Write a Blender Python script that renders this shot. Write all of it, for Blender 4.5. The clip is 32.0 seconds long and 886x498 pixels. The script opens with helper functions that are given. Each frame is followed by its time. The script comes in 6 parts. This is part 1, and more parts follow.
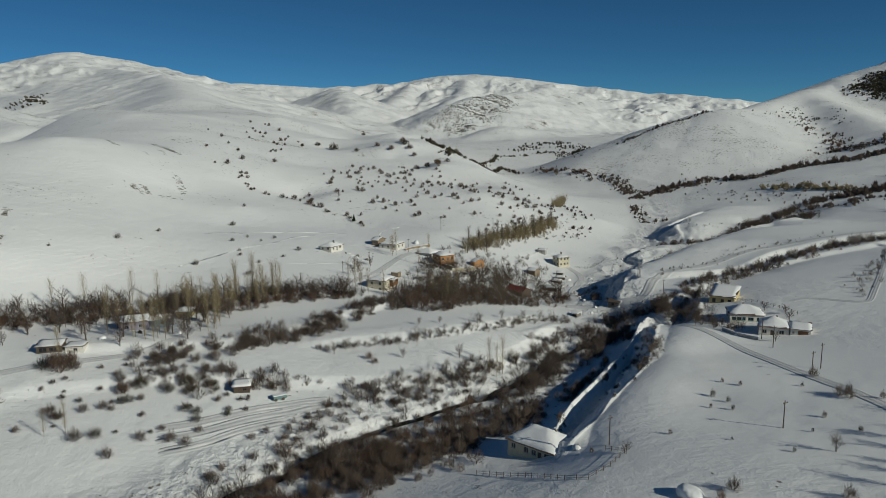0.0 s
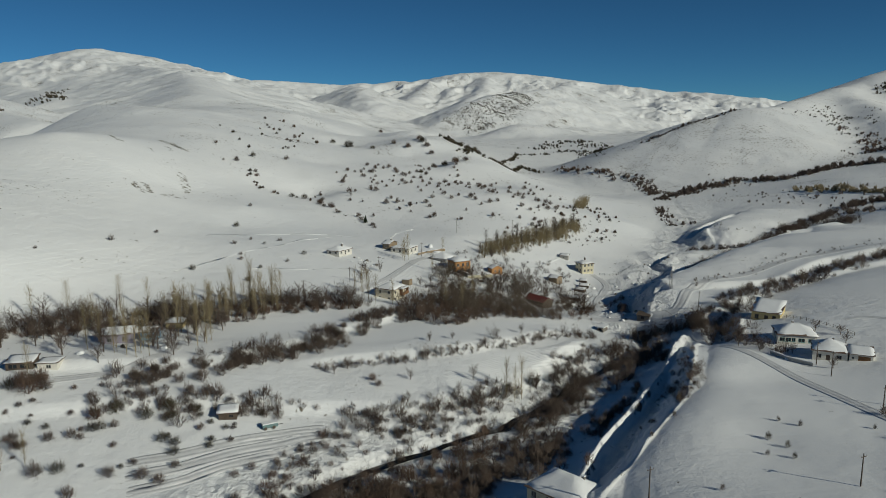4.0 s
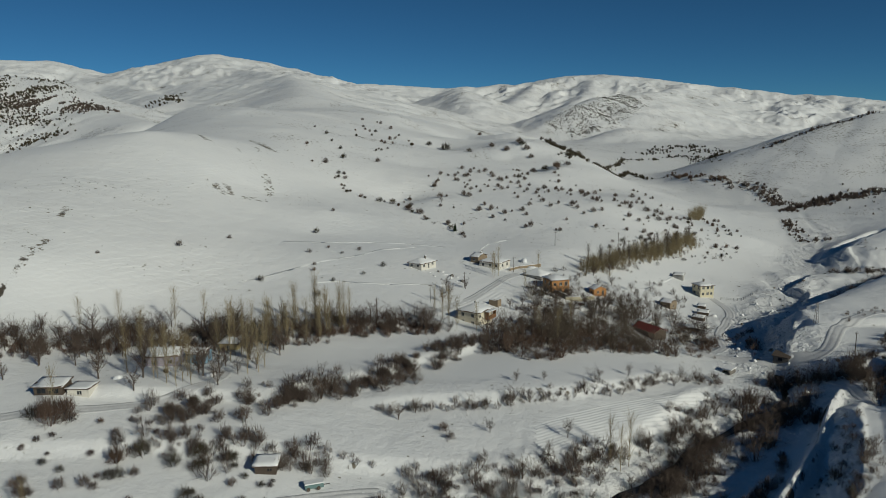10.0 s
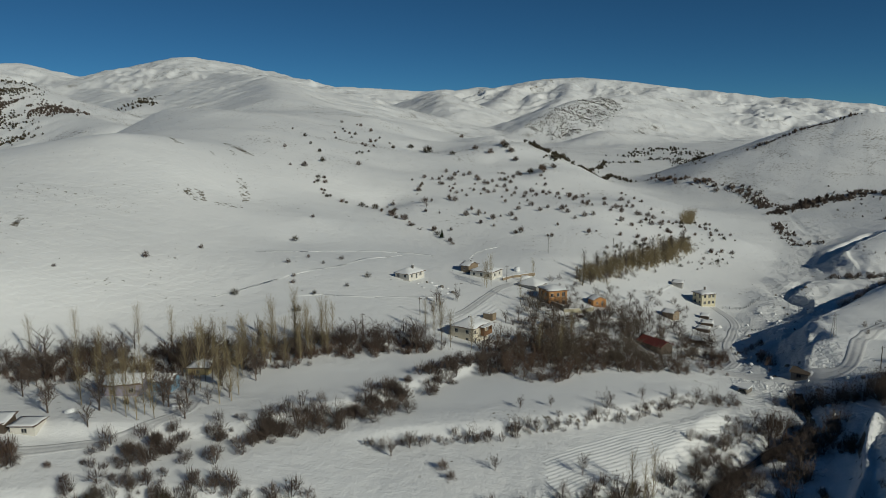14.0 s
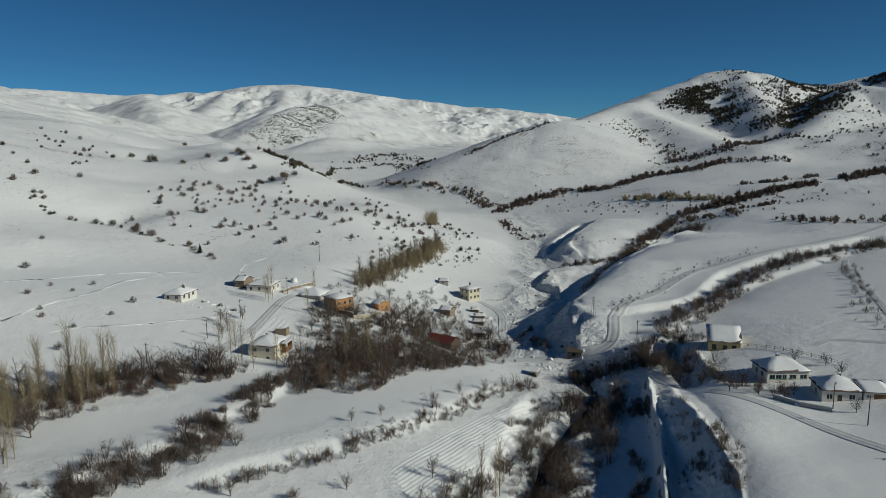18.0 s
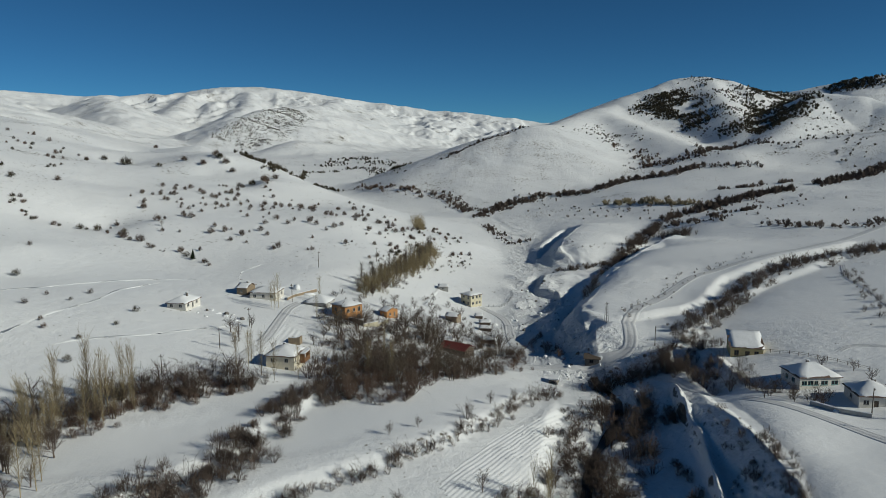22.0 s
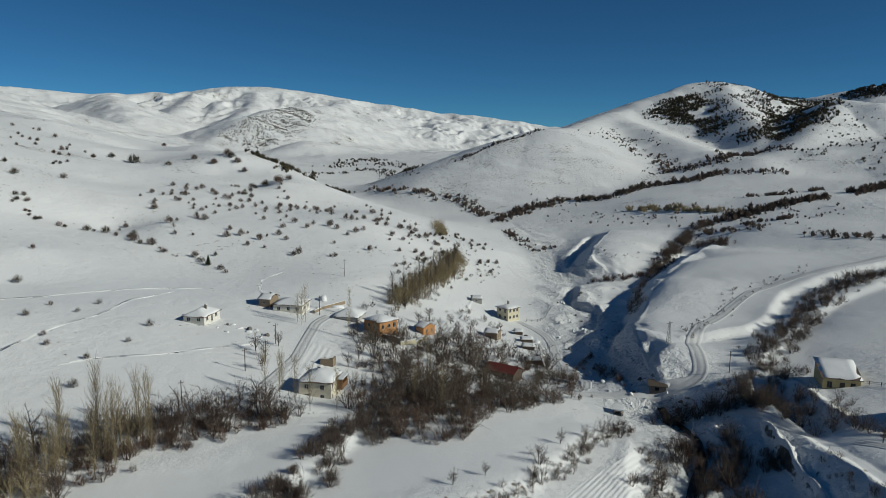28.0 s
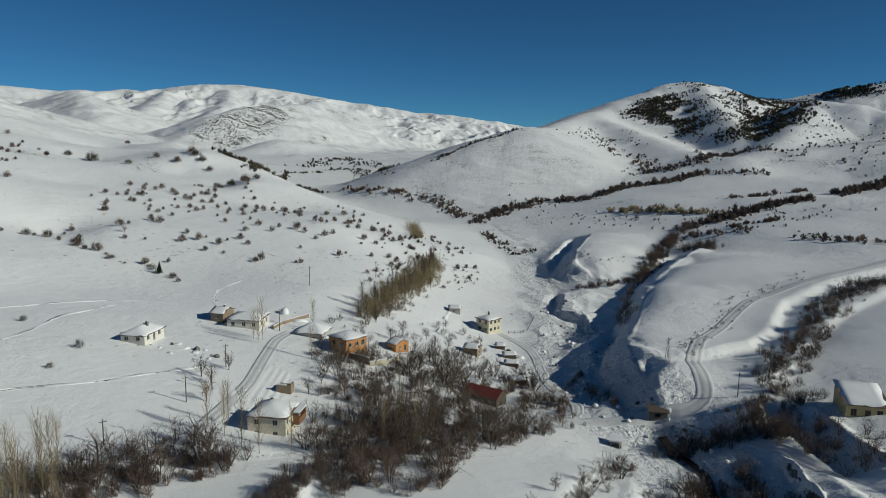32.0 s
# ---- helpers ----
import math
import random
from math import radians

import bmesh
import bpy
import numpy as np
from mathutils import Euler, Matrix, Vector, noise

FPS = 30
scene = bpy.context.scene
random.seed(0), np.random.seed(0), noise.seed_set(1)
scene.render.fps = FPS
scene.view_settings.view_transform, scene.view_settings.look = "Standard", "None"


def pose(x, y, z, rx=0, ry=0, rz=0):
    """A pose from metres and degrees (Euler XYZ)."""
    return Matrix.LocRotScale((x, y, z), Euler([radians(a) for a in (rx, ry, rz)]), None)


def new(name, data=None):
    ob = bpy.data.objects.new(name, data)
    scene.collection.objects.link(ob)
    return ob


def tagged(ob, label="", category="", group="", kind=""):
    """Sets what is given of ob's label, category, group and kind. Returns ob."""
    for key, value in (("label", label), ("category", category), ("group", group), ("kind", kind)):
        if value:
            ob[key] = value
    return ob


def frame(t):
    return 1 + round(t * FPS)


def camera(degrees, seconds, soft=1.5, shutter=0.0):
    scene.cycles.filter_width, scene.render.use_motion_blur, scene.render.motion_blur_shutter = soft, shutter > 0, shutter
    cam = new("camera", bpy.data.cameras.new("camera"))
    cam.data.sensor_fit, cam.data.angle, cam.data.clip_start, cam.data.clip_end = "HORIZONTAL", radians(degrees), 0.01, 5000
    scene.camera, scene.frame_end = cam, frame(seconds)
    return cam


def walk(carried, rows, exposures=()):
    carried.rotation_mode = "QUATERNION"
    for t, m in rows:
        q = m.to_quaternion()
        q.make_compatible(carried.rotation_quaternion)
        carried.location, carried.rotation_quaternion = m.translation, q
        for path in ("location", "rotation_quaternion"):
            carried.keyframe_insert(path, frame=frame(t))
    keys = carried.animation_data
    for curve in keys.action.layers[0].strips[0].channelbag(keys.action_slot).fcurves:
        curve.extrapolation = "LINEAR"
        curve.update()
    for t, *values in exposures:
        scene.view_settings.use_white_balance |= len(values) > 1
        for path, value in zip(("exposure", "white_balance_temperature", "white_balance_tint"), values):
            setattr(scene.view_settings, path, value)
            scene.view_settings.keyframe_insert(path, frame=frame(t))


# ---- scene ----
cam = camera(64.13, 32.0, 0.8)
# seconds, x, y, z, pitch, roll, yaw
PATH = [
    (0.0, 0.00, 0.00, 68.00, 79.881, 0.798, -0.000),
    (0.5, 0.30, 2.71, 67.95, 79.805, 0.814, 0.498),
    (1.0, 0.62, 5.41, 67.87, 79.759, 0.805, 0.596),
    (1.5, 0.93, 8.25, 67.78, 79.721, 0.807, 0.612),
    (2.0, 1.12, 11.14, 67.70, 79.705, 0.751, 0.621),
    (2.5, 1.31, 13.95, 67.58, 79.699, 0.728, 0.630),
    (4.5, 1.68, 25.48, 67.07, 79.746, 0.488, 2.274),
    (5.0, 1.96, 28.40, 66.87, 79.757, 0.476, 3.108),
    (5.5, 2.16, 31.28, 66.72, 79.777, 0.442, 3.976),
    (6.0, 2.35, 34.16, 66.59, 79.794, 0.466, 4.785),
    (6.5, 2.41, 37.08, 66.49, 79.796, 0.404, 5.511),
    (7.0, 2.39, 39.99, 66.39, 79.840, 0.317, 6.218),
    (7.5, 2.36, 42.94, 66.28, 79.845, 0.283, 6.888),
    (8.0, 2.36, 45.91, 66.15, 79.875, 0.217, 7.549),
    (8.5, 2.34, 48.90, 65.98, 79.929, 0.219, 8.149),
    (9.0, 2.28, 51.90, 65.77, 79.974, 0.220, 8.715),
    (9.5, 2.23, 54.92, 65.50, 80.029, 0.268, 9.259),
    (10.0, 2.11, 57.94, 65.25, 80.090, 0.288, 9.780),
    (10.5, 1.97, 60.90, 65.00, 80.166, 0.299, 10.291),
    (11.0, 1.84, 63.87, 64.80, 80.219, 0.320, 10.738),
    (11.5, 1.73, 66.74, 64.68, 80.288, 0.328, 10.833),
    (12.0, 1.40, 69.21, 64.61, 80.297, 0.258, 10.580),
    (12.5, 0.48, 71.18, 64.58, 80.304, 0.307, 9.840),
    (13.0, -0.86, 72.81, 64.52, 80.314, 0.309, 8.938),
    (13.5, -2.49, 74.25, 64.42, 80.311, 0.360, 8.315),
    (15.5, -12.32, 77.93, 63.88, 80.463, 0.310, 6.472),
    (16.0, -14.95, 78.43, 63.85, 80.472, 0.376, 4.205),
    (16.5, -17.60, 78.87, 63.88, 80.497, 0.387, 0.496),
    (17.0, -20.35, 79.31, 63.97, 80.590, 0.348, -4.668),
    (17.5, -23.26, 79.75, 64.04, 80.657, 0.420, -9.800),
    (18.0, -26.20, 80.19, 64.10, 80.732, 0.486, -14.581),
    (18.5, -28.95, 80.84, 64.16, 80.827, 0.589, -17.741),
    (19.0, -31.40, 81.59, 64.19, 80.895, 0.541, -17.830),
    (19.5, -33.53, 82.38, 64.21, 80.982, 0.509, -17.791),
    (20.0, -35.36, 83.29, 64.19, 81.007, 0.399, -17.727),
    (20.5, -37.06, 84.38, 64.19, 81.005, 0.338, -17.655),
    (21.0, -38.52, 85.64, 64.20, 81.007, 0.290, -17.616),
    (21.5, -39.74, 87.12, 64.23, 81.036, 0.226, -17.535),
    (22.0, -40.80, 88.83, 64.25, 81.022, 0.136, -17.452),
    (22.5, -41.86, 90.67, 64.29, 81.052, 0.085, -17.392),
    (23.0, -42.84, 92.58, 64.28, 81.059, -0.009, -17.309),
    (23.5, -43.85, 94.59, 64.22, 81.092, -0.066, -17.232),
    (24.0, -44.86, 96.63, 64.11, 81.113, -0.170, -17.192),
    (24.5, -45.82, 98.75, 63.98, 81.116, -0.240, -17.164),
    (25.0, -46.60, 100.89, 63.87, 81.153, -0.317, -17.141),
    (25.5, -47.23, 103.07, 63.76, 81.173, -0.377, -17.132),
    (27.5, -47.30, 112.62, 63.18, 81.222, -0.581, -17.146),
    (28.0, -46.66, 115.13, 63.07, 81.233, -0.632, -17.125),
    (28.5, -45.94, 117.80, 62.96, 81.232, -0.679, -17.220),
    (29.0, -45.21, 120.62, 62.86, 81.268, -0.718, -17.516),
    (29.5, -44.36, 123.45, 62.70, 81.265, -0.722, -18.277),
    (30.0, -43.40, 126.20, 62.52, 81.291, -0.690, -19.072),
    (30.5, -42.33, 128.92, 62.32, 81.250, -0.773, -19.072),
    (31.0, -41.29, 131.80, 62.16, 81.272, -0.787, -19.064),
    (31.5, -40.25, 134.67, 61.98, 81.258, -0.785, -19.054),
    (32.0, -39.18, 137.50, 61.83, 81.250, -0.902, -19.011),
]
walk(cam, [(t, pose(x, y, z, p, r, w)) for t, x, y, z, p, r, w in PATH],
     [(0.0, -0.05, 6850, 0), (6.0, -0.07, 6880, 0), (13.0, -0.26, 6880, 0), (15.5, -0.22, 6800, 1), (17.3, -0.13, 6750, 1), (19.0, 0.12, 6650, 1), (32.0, 0.10, 6600, 1)])

# ---- light ----
SUN_TURN, SUN_HEIGHT = radians(-35.0), radians(26.0)
TO_SUN = Vector((math.cos(SUN_HEIGHT) * math.cos(SUN_TURN), math.cos(SUN_HEIGHT) * math.sin(SUN_TURN), math.sin(SUN_HEIGHT)))
sun_data = bpy.data.lights.new("sun", "SUN")
sun_data.energy, sun_data.angle, sun_data.color = 3.0, radians(0.55), (1.0, 0.965, 0.91)
sun = new("sun", sun_data)
sun.matrix_world = TO_SUN.to_track_quat("Z", "Y").to_matrix().to_4x4()
world = bpy.data.worlds.new("winter_sky")
scene.world = world
world.use_nodes = True
wn = world.node_tree.nodes
sky = wn.new("ShaderNodeTexSky")
sky.sky_type, sky.sun_disc = "NISHITA", False
sky.sun_elevation, sky.sun_rotation = SUN_HEIGHT, radians(90) - SUN_TURN
sky.altitude, sky.air_density, sky.dust_density, sky.ozone_density = 3500, 0.65, 0.0, 6.0
deep = wn.new("ShaderNodeMix")
deep.data_type, deep.blend_type = "RGBA", "MULTIPLY"
deep.inputs[0].default_value = 1.0
deep.inputs[7].default_value = (0.47, 0.85, 0.91, 1)
world.node_tree.links.new(sky.outputs[0], deep.inputs[6])
world.node_tree.links.new(deep.outputs[2], wn["Background"].inputs[0])
wn["Background"].inputs[1].default_value = 0.055
scene.view_settings.exposure = 0.0


# ---- materials ----
def material(name):
    m = bpy.data.materials.new(name)
    m.use_nodes = True
    nt = m.node_tree
    return m, nt, nt.nodes["Principled BSDF"]


def add(nt, kind, **kw):
    n = nt.nodes.new("ShaderNode" + kind)
    for k, v in kw.items():
        n.inputs[k].default_value = v
    return n


def noise_node(nt, scale, detail=5.0, rough=0.55, coords=None):
    n = add(nt, "TexNoise", Scale=scale, Detail=detail, Roughness=rough)
    if coords is not None:
        nt.links.new(coords, n.inputs["Vector"])
    return n


def ramp(nt, source, stops):
    r = nt.nodes.new("ShaderNodeValToRGB")
    e = r.color_ramp.elements
    while len(e) < len(stops):
        e.new(0.5)
    for el, (p, c) in zip(e, stops):
        el.position = p
        el.color = (*c, 1) if isinstance(c, tuple) else (c, c, c, 1)
    nt.links.new(source, r.inputs[0])
    return r


def mix(nt, fac, a, b):
    n = nt.nodes.new("ShaderNodeMix")
    n.data_type = "RGBA"
    for sock, v in ((n.inputs[0], fac), (n.inputs[6], a), (n.inputs[7], b)):
        if isinstance(v, bpy.types.NodeSocket):
            nt.links.new(v, sock)
        elif isinstance(v, tuple):
            sock.default_value = (*v, 1)
        else:
            sock.default_value = v
    return n.outputs[2]


def calc(nt, op, a, b=0.5):
    n = nt.nodes.new("ShaderNodeMath")
    n.operation = op
    n.use_clamp = False
    for sock, v in ((n.inputs[0], a), (n.inputs[1], b)):
        if isinstance(v, bpy.types.NodeSocket):
            nt.links.new(v, sock)
        else:
            sock.default_value = v
    return n.outputs[0]


def bump(nt, bsdf, height, strength, distance):
    b = add(nt, "Bump", Strength=strength, Distance=distance)
    nt.links.new(height, b.inputs["Height"])
    nt.links.new(b.outputs[0], bsdf.inputs["Normal"])


def simple(name, colour, second=None, scale=3.0, rough=0.8, rel=0.3, dist=0.03, metal=0.0):
    """A worn surface: two tones mixed by noise, per-object variation and a fine relief."""
    m, nt, p = material(name)
    co = nt.nodes.new("ShaderNodeTexCoord").outputs["Object"]
    n1 = noise_node(nt, scale, 6, 0.6, co)
    n2 = noise_node(nt, scale * 7, 4, 0.6, co)
    second = second or tuple(c * 0.7 for c in colour)
    f = ramp(nt, n1.outputs[0], [(0.35, 0.0), (0.7, 1.0)])
    col = mix(nt, f.outputs[0], colour, second)
    col = mix(nt, calc(nt, "MULTIPLY", n2.outputs[0], 0.35), col, tuple(c * 0.6 for c in colour))
    nt.links.new(col, p.inputs["Base Color"])
    p.inputs["Roughness"].default_value = rough
    p.inputs["Metallic"].default_value = metal
    bump(nt, p, n2.outputs[0], rel, dist)
    return m


def snow_material(name, dirty):
    """Snow with wind crust, a little bare earth and dry grass where it is thin."""
    m, nt, p = material(name)
    co = nt.nodes.new("ShaderNodeTexCoord").outputs["Object"]
    big = noise_node(nt, 0.012, 5, 0.55, co)
    mid = noise_node(nt, 0.22, 6, 0.65, co)
    fine = noise_node(nt, 1.9, 4, 0.65, co)
    drift = nt.nodes.new("ShaderNodeMapping")
    drift.inputs["Rotation"].default_value = (0, 0, 0.6)
    drift.inputs["Scale"].default_value = (0.16, 0.75, 0.4)
    nt.links.new(co, drift.inputs["Vector"])
    crust = noise_node(nt, 1.0, 6, 0.62, drift.outputs[0])
    tone = ramp(nt, big.outputs[0], [(0.3, (0.77, 0.78, 0.785)), (0.7, (0.86, 0.86, 0.85))])
    col = tone.outputs[0]
    patch = ramp(nt, noise_node(nt, 0.03, 4, 0.6, co).outputs[0], [(0.35, 0.25), (0.65, 1.0)]).outputs[0]
    if dirty:
        up = nt.nodes.new("ShaderNodeNewGeometry").outputs["Normal"]
        sep = nt.nodes.new("ShaderNodeSeparateXYZ")
        nt.links.new(up, sep.inputs[0])
        steep = calc(nt, "SUBTRACT", 1.0, sep.outputs[2])
        bare = nt.nodes.new("ShaderNodeAttribute")
        bare.attribute_name = "bare"
        worn = calc(nt, "ADD", calc(nt, "MULTIPLY", steep, 0.85), calc(nt, "MULTIPLY", bare.outputs["Fac"], 0.62))
        speck = noise_node(nt, 0.045, 12, 0.78, co)
        spot = calc(nt, "ADD", worn, calc(nt, "MULTIPLY", calc(nt, "SUBTRACT", speck.outputs[0], 0.5), 2.0))
        spot = ramp(nt, spot, [(0.50, 0.0), (0.58, 1.0)])
        earth = mix(nt, fine.outputs[0], (0.052, 0.045, 0.038), (0.12, 0.102, 0.08))
        col = mix(nt, spot.outputs[0], col, earth)
        # tips of dry grass standing out of the snow
        tips = noise_node(nt, 0.42, 5, 0.72, co)
        tuft = calc(nt, "ADD", calc(nt, "MULTIPLY", patch, 0.11), calc(nt, "MULTIPLY", bare.outputs["Fac"], 0.22))
        rougher = nt.nodes.new("ShaderNodeAttribute")
        rougher.attribute_name = "coarse"
        tuft = calc(nt, "ADD", tuft, calc(nt, "MULTIPLY", calc(nt, "SUBTRACT", calc(nt, "MINIMUM", rougher.outputs["Fac"], 0.80), 0.75), 0.16))
        tuft = ramp(nt, calc(nt, "ADD", tips.outputs[0], tuft), [(0.725, 0.0), (0.755, 0.9)])
        col = mix(nt, tuft.outputs[0], col, (0.13, 0.105, 0.065))
    nt.links.new(col, p.inputs["Base Color"])
    p.inputs["Roughness"].default_value = 0.62
    p.inputs["Specular IOR Level"].default_value = 0.25
    h = calc(nt, "ADD", calc(nt, "MULTIPLY", mid.outputs[0], 0.7), calc(nt, "MULTIPLY", fine.outputs[0], 0.13))
    h = calc(nt, "ADD", h, calc(nt, "MULTIPLY", calc(nt, "MULTIPLY", crust.outputs[0], patch), 0.42))
    if dirty:
        lie = nt.nodes.new("ShaderNodeSeparateXYZ")
        nt.links.new(co, lie.inputs[0])
        step = calc(nt, "SINE", calc(nt, "ADD", calc(nt, "MULTIPLY", lie.outputs[2], 5.0), calc(nt, "MULTIPLY", mid.outputs[0], 14.0)))
        ledge = calc(nt, "MULTIPLY", calc(nt, "MINIMUM", calc(nt, "MULTIPLY", steep, 14.0), 1.0), patch)
        h = calc(nt, "ADD", h, calc(nt, "MULTIPLY", calc(nt, "MULTIPLY", step, ledge), 0.05))
        lump = noise_node(nt, 0.55, 4, 0.6, co)
        coarse = nt.nodes.new("ShaderNodeAttribute")
        coarse.attribute_name = "coarse"
        extra = calc(nt, "MAXIMUM", calc(nt, "SUBTRACT", coarse.outputs["Fac"], 0.9), 0.0)
        h = calc(nt, "ADD", calc(nt, "MULTIPLY", h, coarse.outputs["Fac"]), calc(nt, "MULTIPLY", calc(nt, "MULTIPLY", lump.outputs[0], extra), 1.6))
        # broken ground of the far ranges
        crag = noise_node(nt, 0.011, 9, 0.6, co)
        crag.noise_type = "RIDGED_MULTIFRACTAL"
        far = nt.nodes.new("ShaderNodeAttribute")
        far.attribute_name = "far"
        h = calc(nt, "ADD", h, calc(nt, "MULTIPLY", calc(nt, "MULTIPLY", crag.outputs[0], far.outputs["Fac"]), 9.0))
    bump(nt, p, h, 0.85, 1.0 if dirty else 0.35)
    return m


SNOW = snow_material("snow_ground", True)
ROOF_SNOW = snow_material("snow_cover", False)


# ---- the lie of the land: lines along which the height is known (x, y, z) ----
STREAM = [(-170, 80, -14), (-60, 128, -11), (-38, 150, -10), (-22, 168, -9), (-8, 177, -8.5), (6, 187, -8.2), (15, 194, -8), (26, 207, -7.6),
          (38, 225, -7.6), (48, 235, -7.8), (56, 243, -8.2), (64, 256, -8.8), (67, 276, -9.4), (68, 302, -9.2), (77, 336, -9.8), (89, 356, -10.5), (97, 380, -12), (114, 418, -13),
          (132, 452, -14), (152, 511, -14.5), (166, 545, -14.5), (184, 596, -14), (212, 740, -13), (205, 860, -15), (215, 1000, -16), (240, 1137, -17), (200, 1300, -8), (200, 1600, 10)]
LAND = {
    "west_meadow": [(-190, 125, -6), (-100, 150, -5.5), (-60, 157, -6.5)],
    "meadow_edge": [(-150, 172, 1), (-110, 174, -1.5), (-54, 180, -2.5), (-20, 190, -4), (8, 203, -4.5), (24, 222, -4.5), (40, 243, -5)],
    "lower_terrace": [(-150, 198, 7), (-113, 196, 4.5), (-92, 207, 4), (-62, 202, 2.5), (-45, 207, 0.8), (-15, 216, 0), (6, 232, 0.2), (33, 252, -3.5)],
    "long_field": [(-140, 226, 7), (-98, 230, 3.2), (-70, 226, 3.2), (-40, 244, 2.8), (-15, 262, 1.5), (20, 272, -2.5), (42, 288, -7)],
    "hill_foot": [(-175, 226, 18), (-130, 252, 10), (-104, 280, 10), (-80, 282, 8.2), (-43, 297, 5.5), (-20, 285, 1), (7, 322, 0.5), (30, 340, -3.5), (58, 372, -9.5)],
    "white_house_bench": [(-104, 289, 11), (-99, 326, 15), (-68, 324, 10.5), (-55, 332, 8.5), (-20, 345, 6), (1, 386, 8.5), (32, 400, 3), (60, 420, -4)],
    "west_slope": [(-240, 262, 44), (-165, 253, 24.5), (-139, 297, 21.5), (-132, 323, 20.5), (-111, 367, 16.5)],
    "west_shoulder": [(-187, 407, 47), (-167, 385, 35), (-151, 406, 30), (-113, 398, 23), (-113, 463, 22), (-131, 469, 27.5), (-148, 462, 35)],
    "west_crest": [(-232, 316, 44), (-248, 392, 56), (-230, 426, 63), (-218, 455, 61), (-220, 589, 64), (-300, 690, 80), (-380, 755, 86)],
    "gully": [(-40, 404, 9), (-58, 421, 11), (-75, 436, 15), (-98, 484, 18.5)],
    "spur_crest": [(-103, 511, 28.5), (-76, 477, 21.5), (-112, 600, 34), (-121, 786, 40), (-60, 690, 31), (-41, 660, 28), (-48, 619, 27), (-20, 688, 24), (-5, 684, 29), (15, 619, 13), (-48, 733, 35), (-35, 745, 41.5), (-43, 757, 48), (-21, 850, 49), (11, 780, 36), (33, 720, 25), (50, 680, 17), (-61, 962, 55), (-112, 1006, 51.5)],
    "spur_flank": [(-24, 482, 18), (-7, 519, 18.7), (27, 510, 17), (32, 481, 11.5), (32, 440, 7), (60, 600, 12), (100, 531, -0.5), (117, 527, -5), (86, 470, -6), (90, 580, 1)],
    "spur_back": [(-130, 940, 44), (-215, 953, 78), (-404, 1128, 106), (-138, 1183, 55), (40, 1000, 2), (98, 790, -10), (150, 900, -14), (160, 1150, -10), (235, 1137, -16), (70, 880, 0), (60, 1250, 0)],
    "village_floor": [(62, 374, -9.5), (80, 380, -11.5), (32, 298, -8), (48, 303, -9.5), (10, 318, -1)],
    "pylon_spur": [(73, 286, -1.5), (76, 297, 0), (79, 310, 0), (90, 325, 0), (107, 346, 0), (120, 363, 0), (140, 387, -0.3), (165, 413, 0)],
    "pylon_top": [(95, 304, 1), (112, 335, 0.8)],
    "scarp_foot": [(75, 300, -8.2), (71, 308, -8.4), (75, 324, -8.6), (87, 347, -9), (103, 364, -9.6), (123, 383, -9.4), (144, 407, -9), (168, 436, -8.6), (195, 458, -7)],
    "road_field": [(129, 313, 0.5), (164, 345, 4.2), (155, 385, 2), (180, 425, 1.5), (203, 426, 3.5), (253, 428, 4.5), (215, 455, 2)],
    "low_field": [(122, 423, -9), (146, 426, -8.8), (108, 391, -9), (115, 385, -9), (129, 408, -9), (144, 440, -9.4), (166, 446, -9.2)],
    "hook_foot": [(209, 609, -13.2), (178, 563, -13.5), (160, 530, -14), (147, 495, -14), (138, 459, -14)],
    "hook_plateau": [(227, 579, -3), (198, 541, -3.2), (175, 510, -3.6), (164, 484, -4), (173, 475, -3.8)],
    "hook_top": [(199, 491, -3.6), (209, 512, -3), (208, 537, -3), (245, 569, -2.6), (266, 565, -2.6), (294, 605, -2)],
    "hook_slope": [(153, 448, -9), (181, 456, -9), (223, 495, -7), (260, 535, -4)],
    "house_bench": [(80, 250, -1), (98, 247, 2.5), (90, 215, 3), (94, 202, 3.5), (112, 238, 6), (111, 272, 2.5), (122, 285, 4), (147, 294, 6.5), (180, 270, 12)],
    "bank_edge": [(33, 148, 2.4), (44, 164, 3.7), (55, 180, 4.1), (62, 194, 4.1), (66, 204, 3.7), (71, 216, 2.8), (76, 226, 1.1)],
    "bank_toe": [(20, 158, -5.2), (27, 163, -4.8), (36, 177, -4.2), (43, 189, -3.8), (50, 200, -3.6), (57, 212, -3.6), (63, 224, -3.6), (70, 236, -3.6)],
    "near_field": [(61, 154, 5), (69, 158, 6.3), (86, 158, 6.8), (90, 147, 8.3), (77, 136, 7.8), (63, 120, 8.4), (45, 134, 5.5), (72, 188, 4)],
    "cottage_yard": [(20, 139, -3), (12, 132, -2.5), (30, 128, 3.6), (18, 120, 2), (0, 100, 2)],
    "east_flats": [(296, 500, 9), (392, 611, 15), (502, 800, 24), (502, 974, 30), (350, 700, 8), (621, 713, 30), (650, 821, 54), (682, 960, 44), (444, 1301, 36)],
    "east_rise": [(200, 200, 15), (300, 330, 16), (450, 450, 24), (720, 560, 56), (1000, 760, 110), (560, 300, 50)],
    "behind": [(0, 0, 6), (-200, 0, 4), (120, 0, 16), (300, 60, 30), (0, -300, 30), (-400, -100, 30), (500, -200, 60), (-420, 200, 20), (-520, 500, 10), (-640, 900, 0), (-470, 690, 30), (-420, 440, 22), (-700, 300, 20)],
}
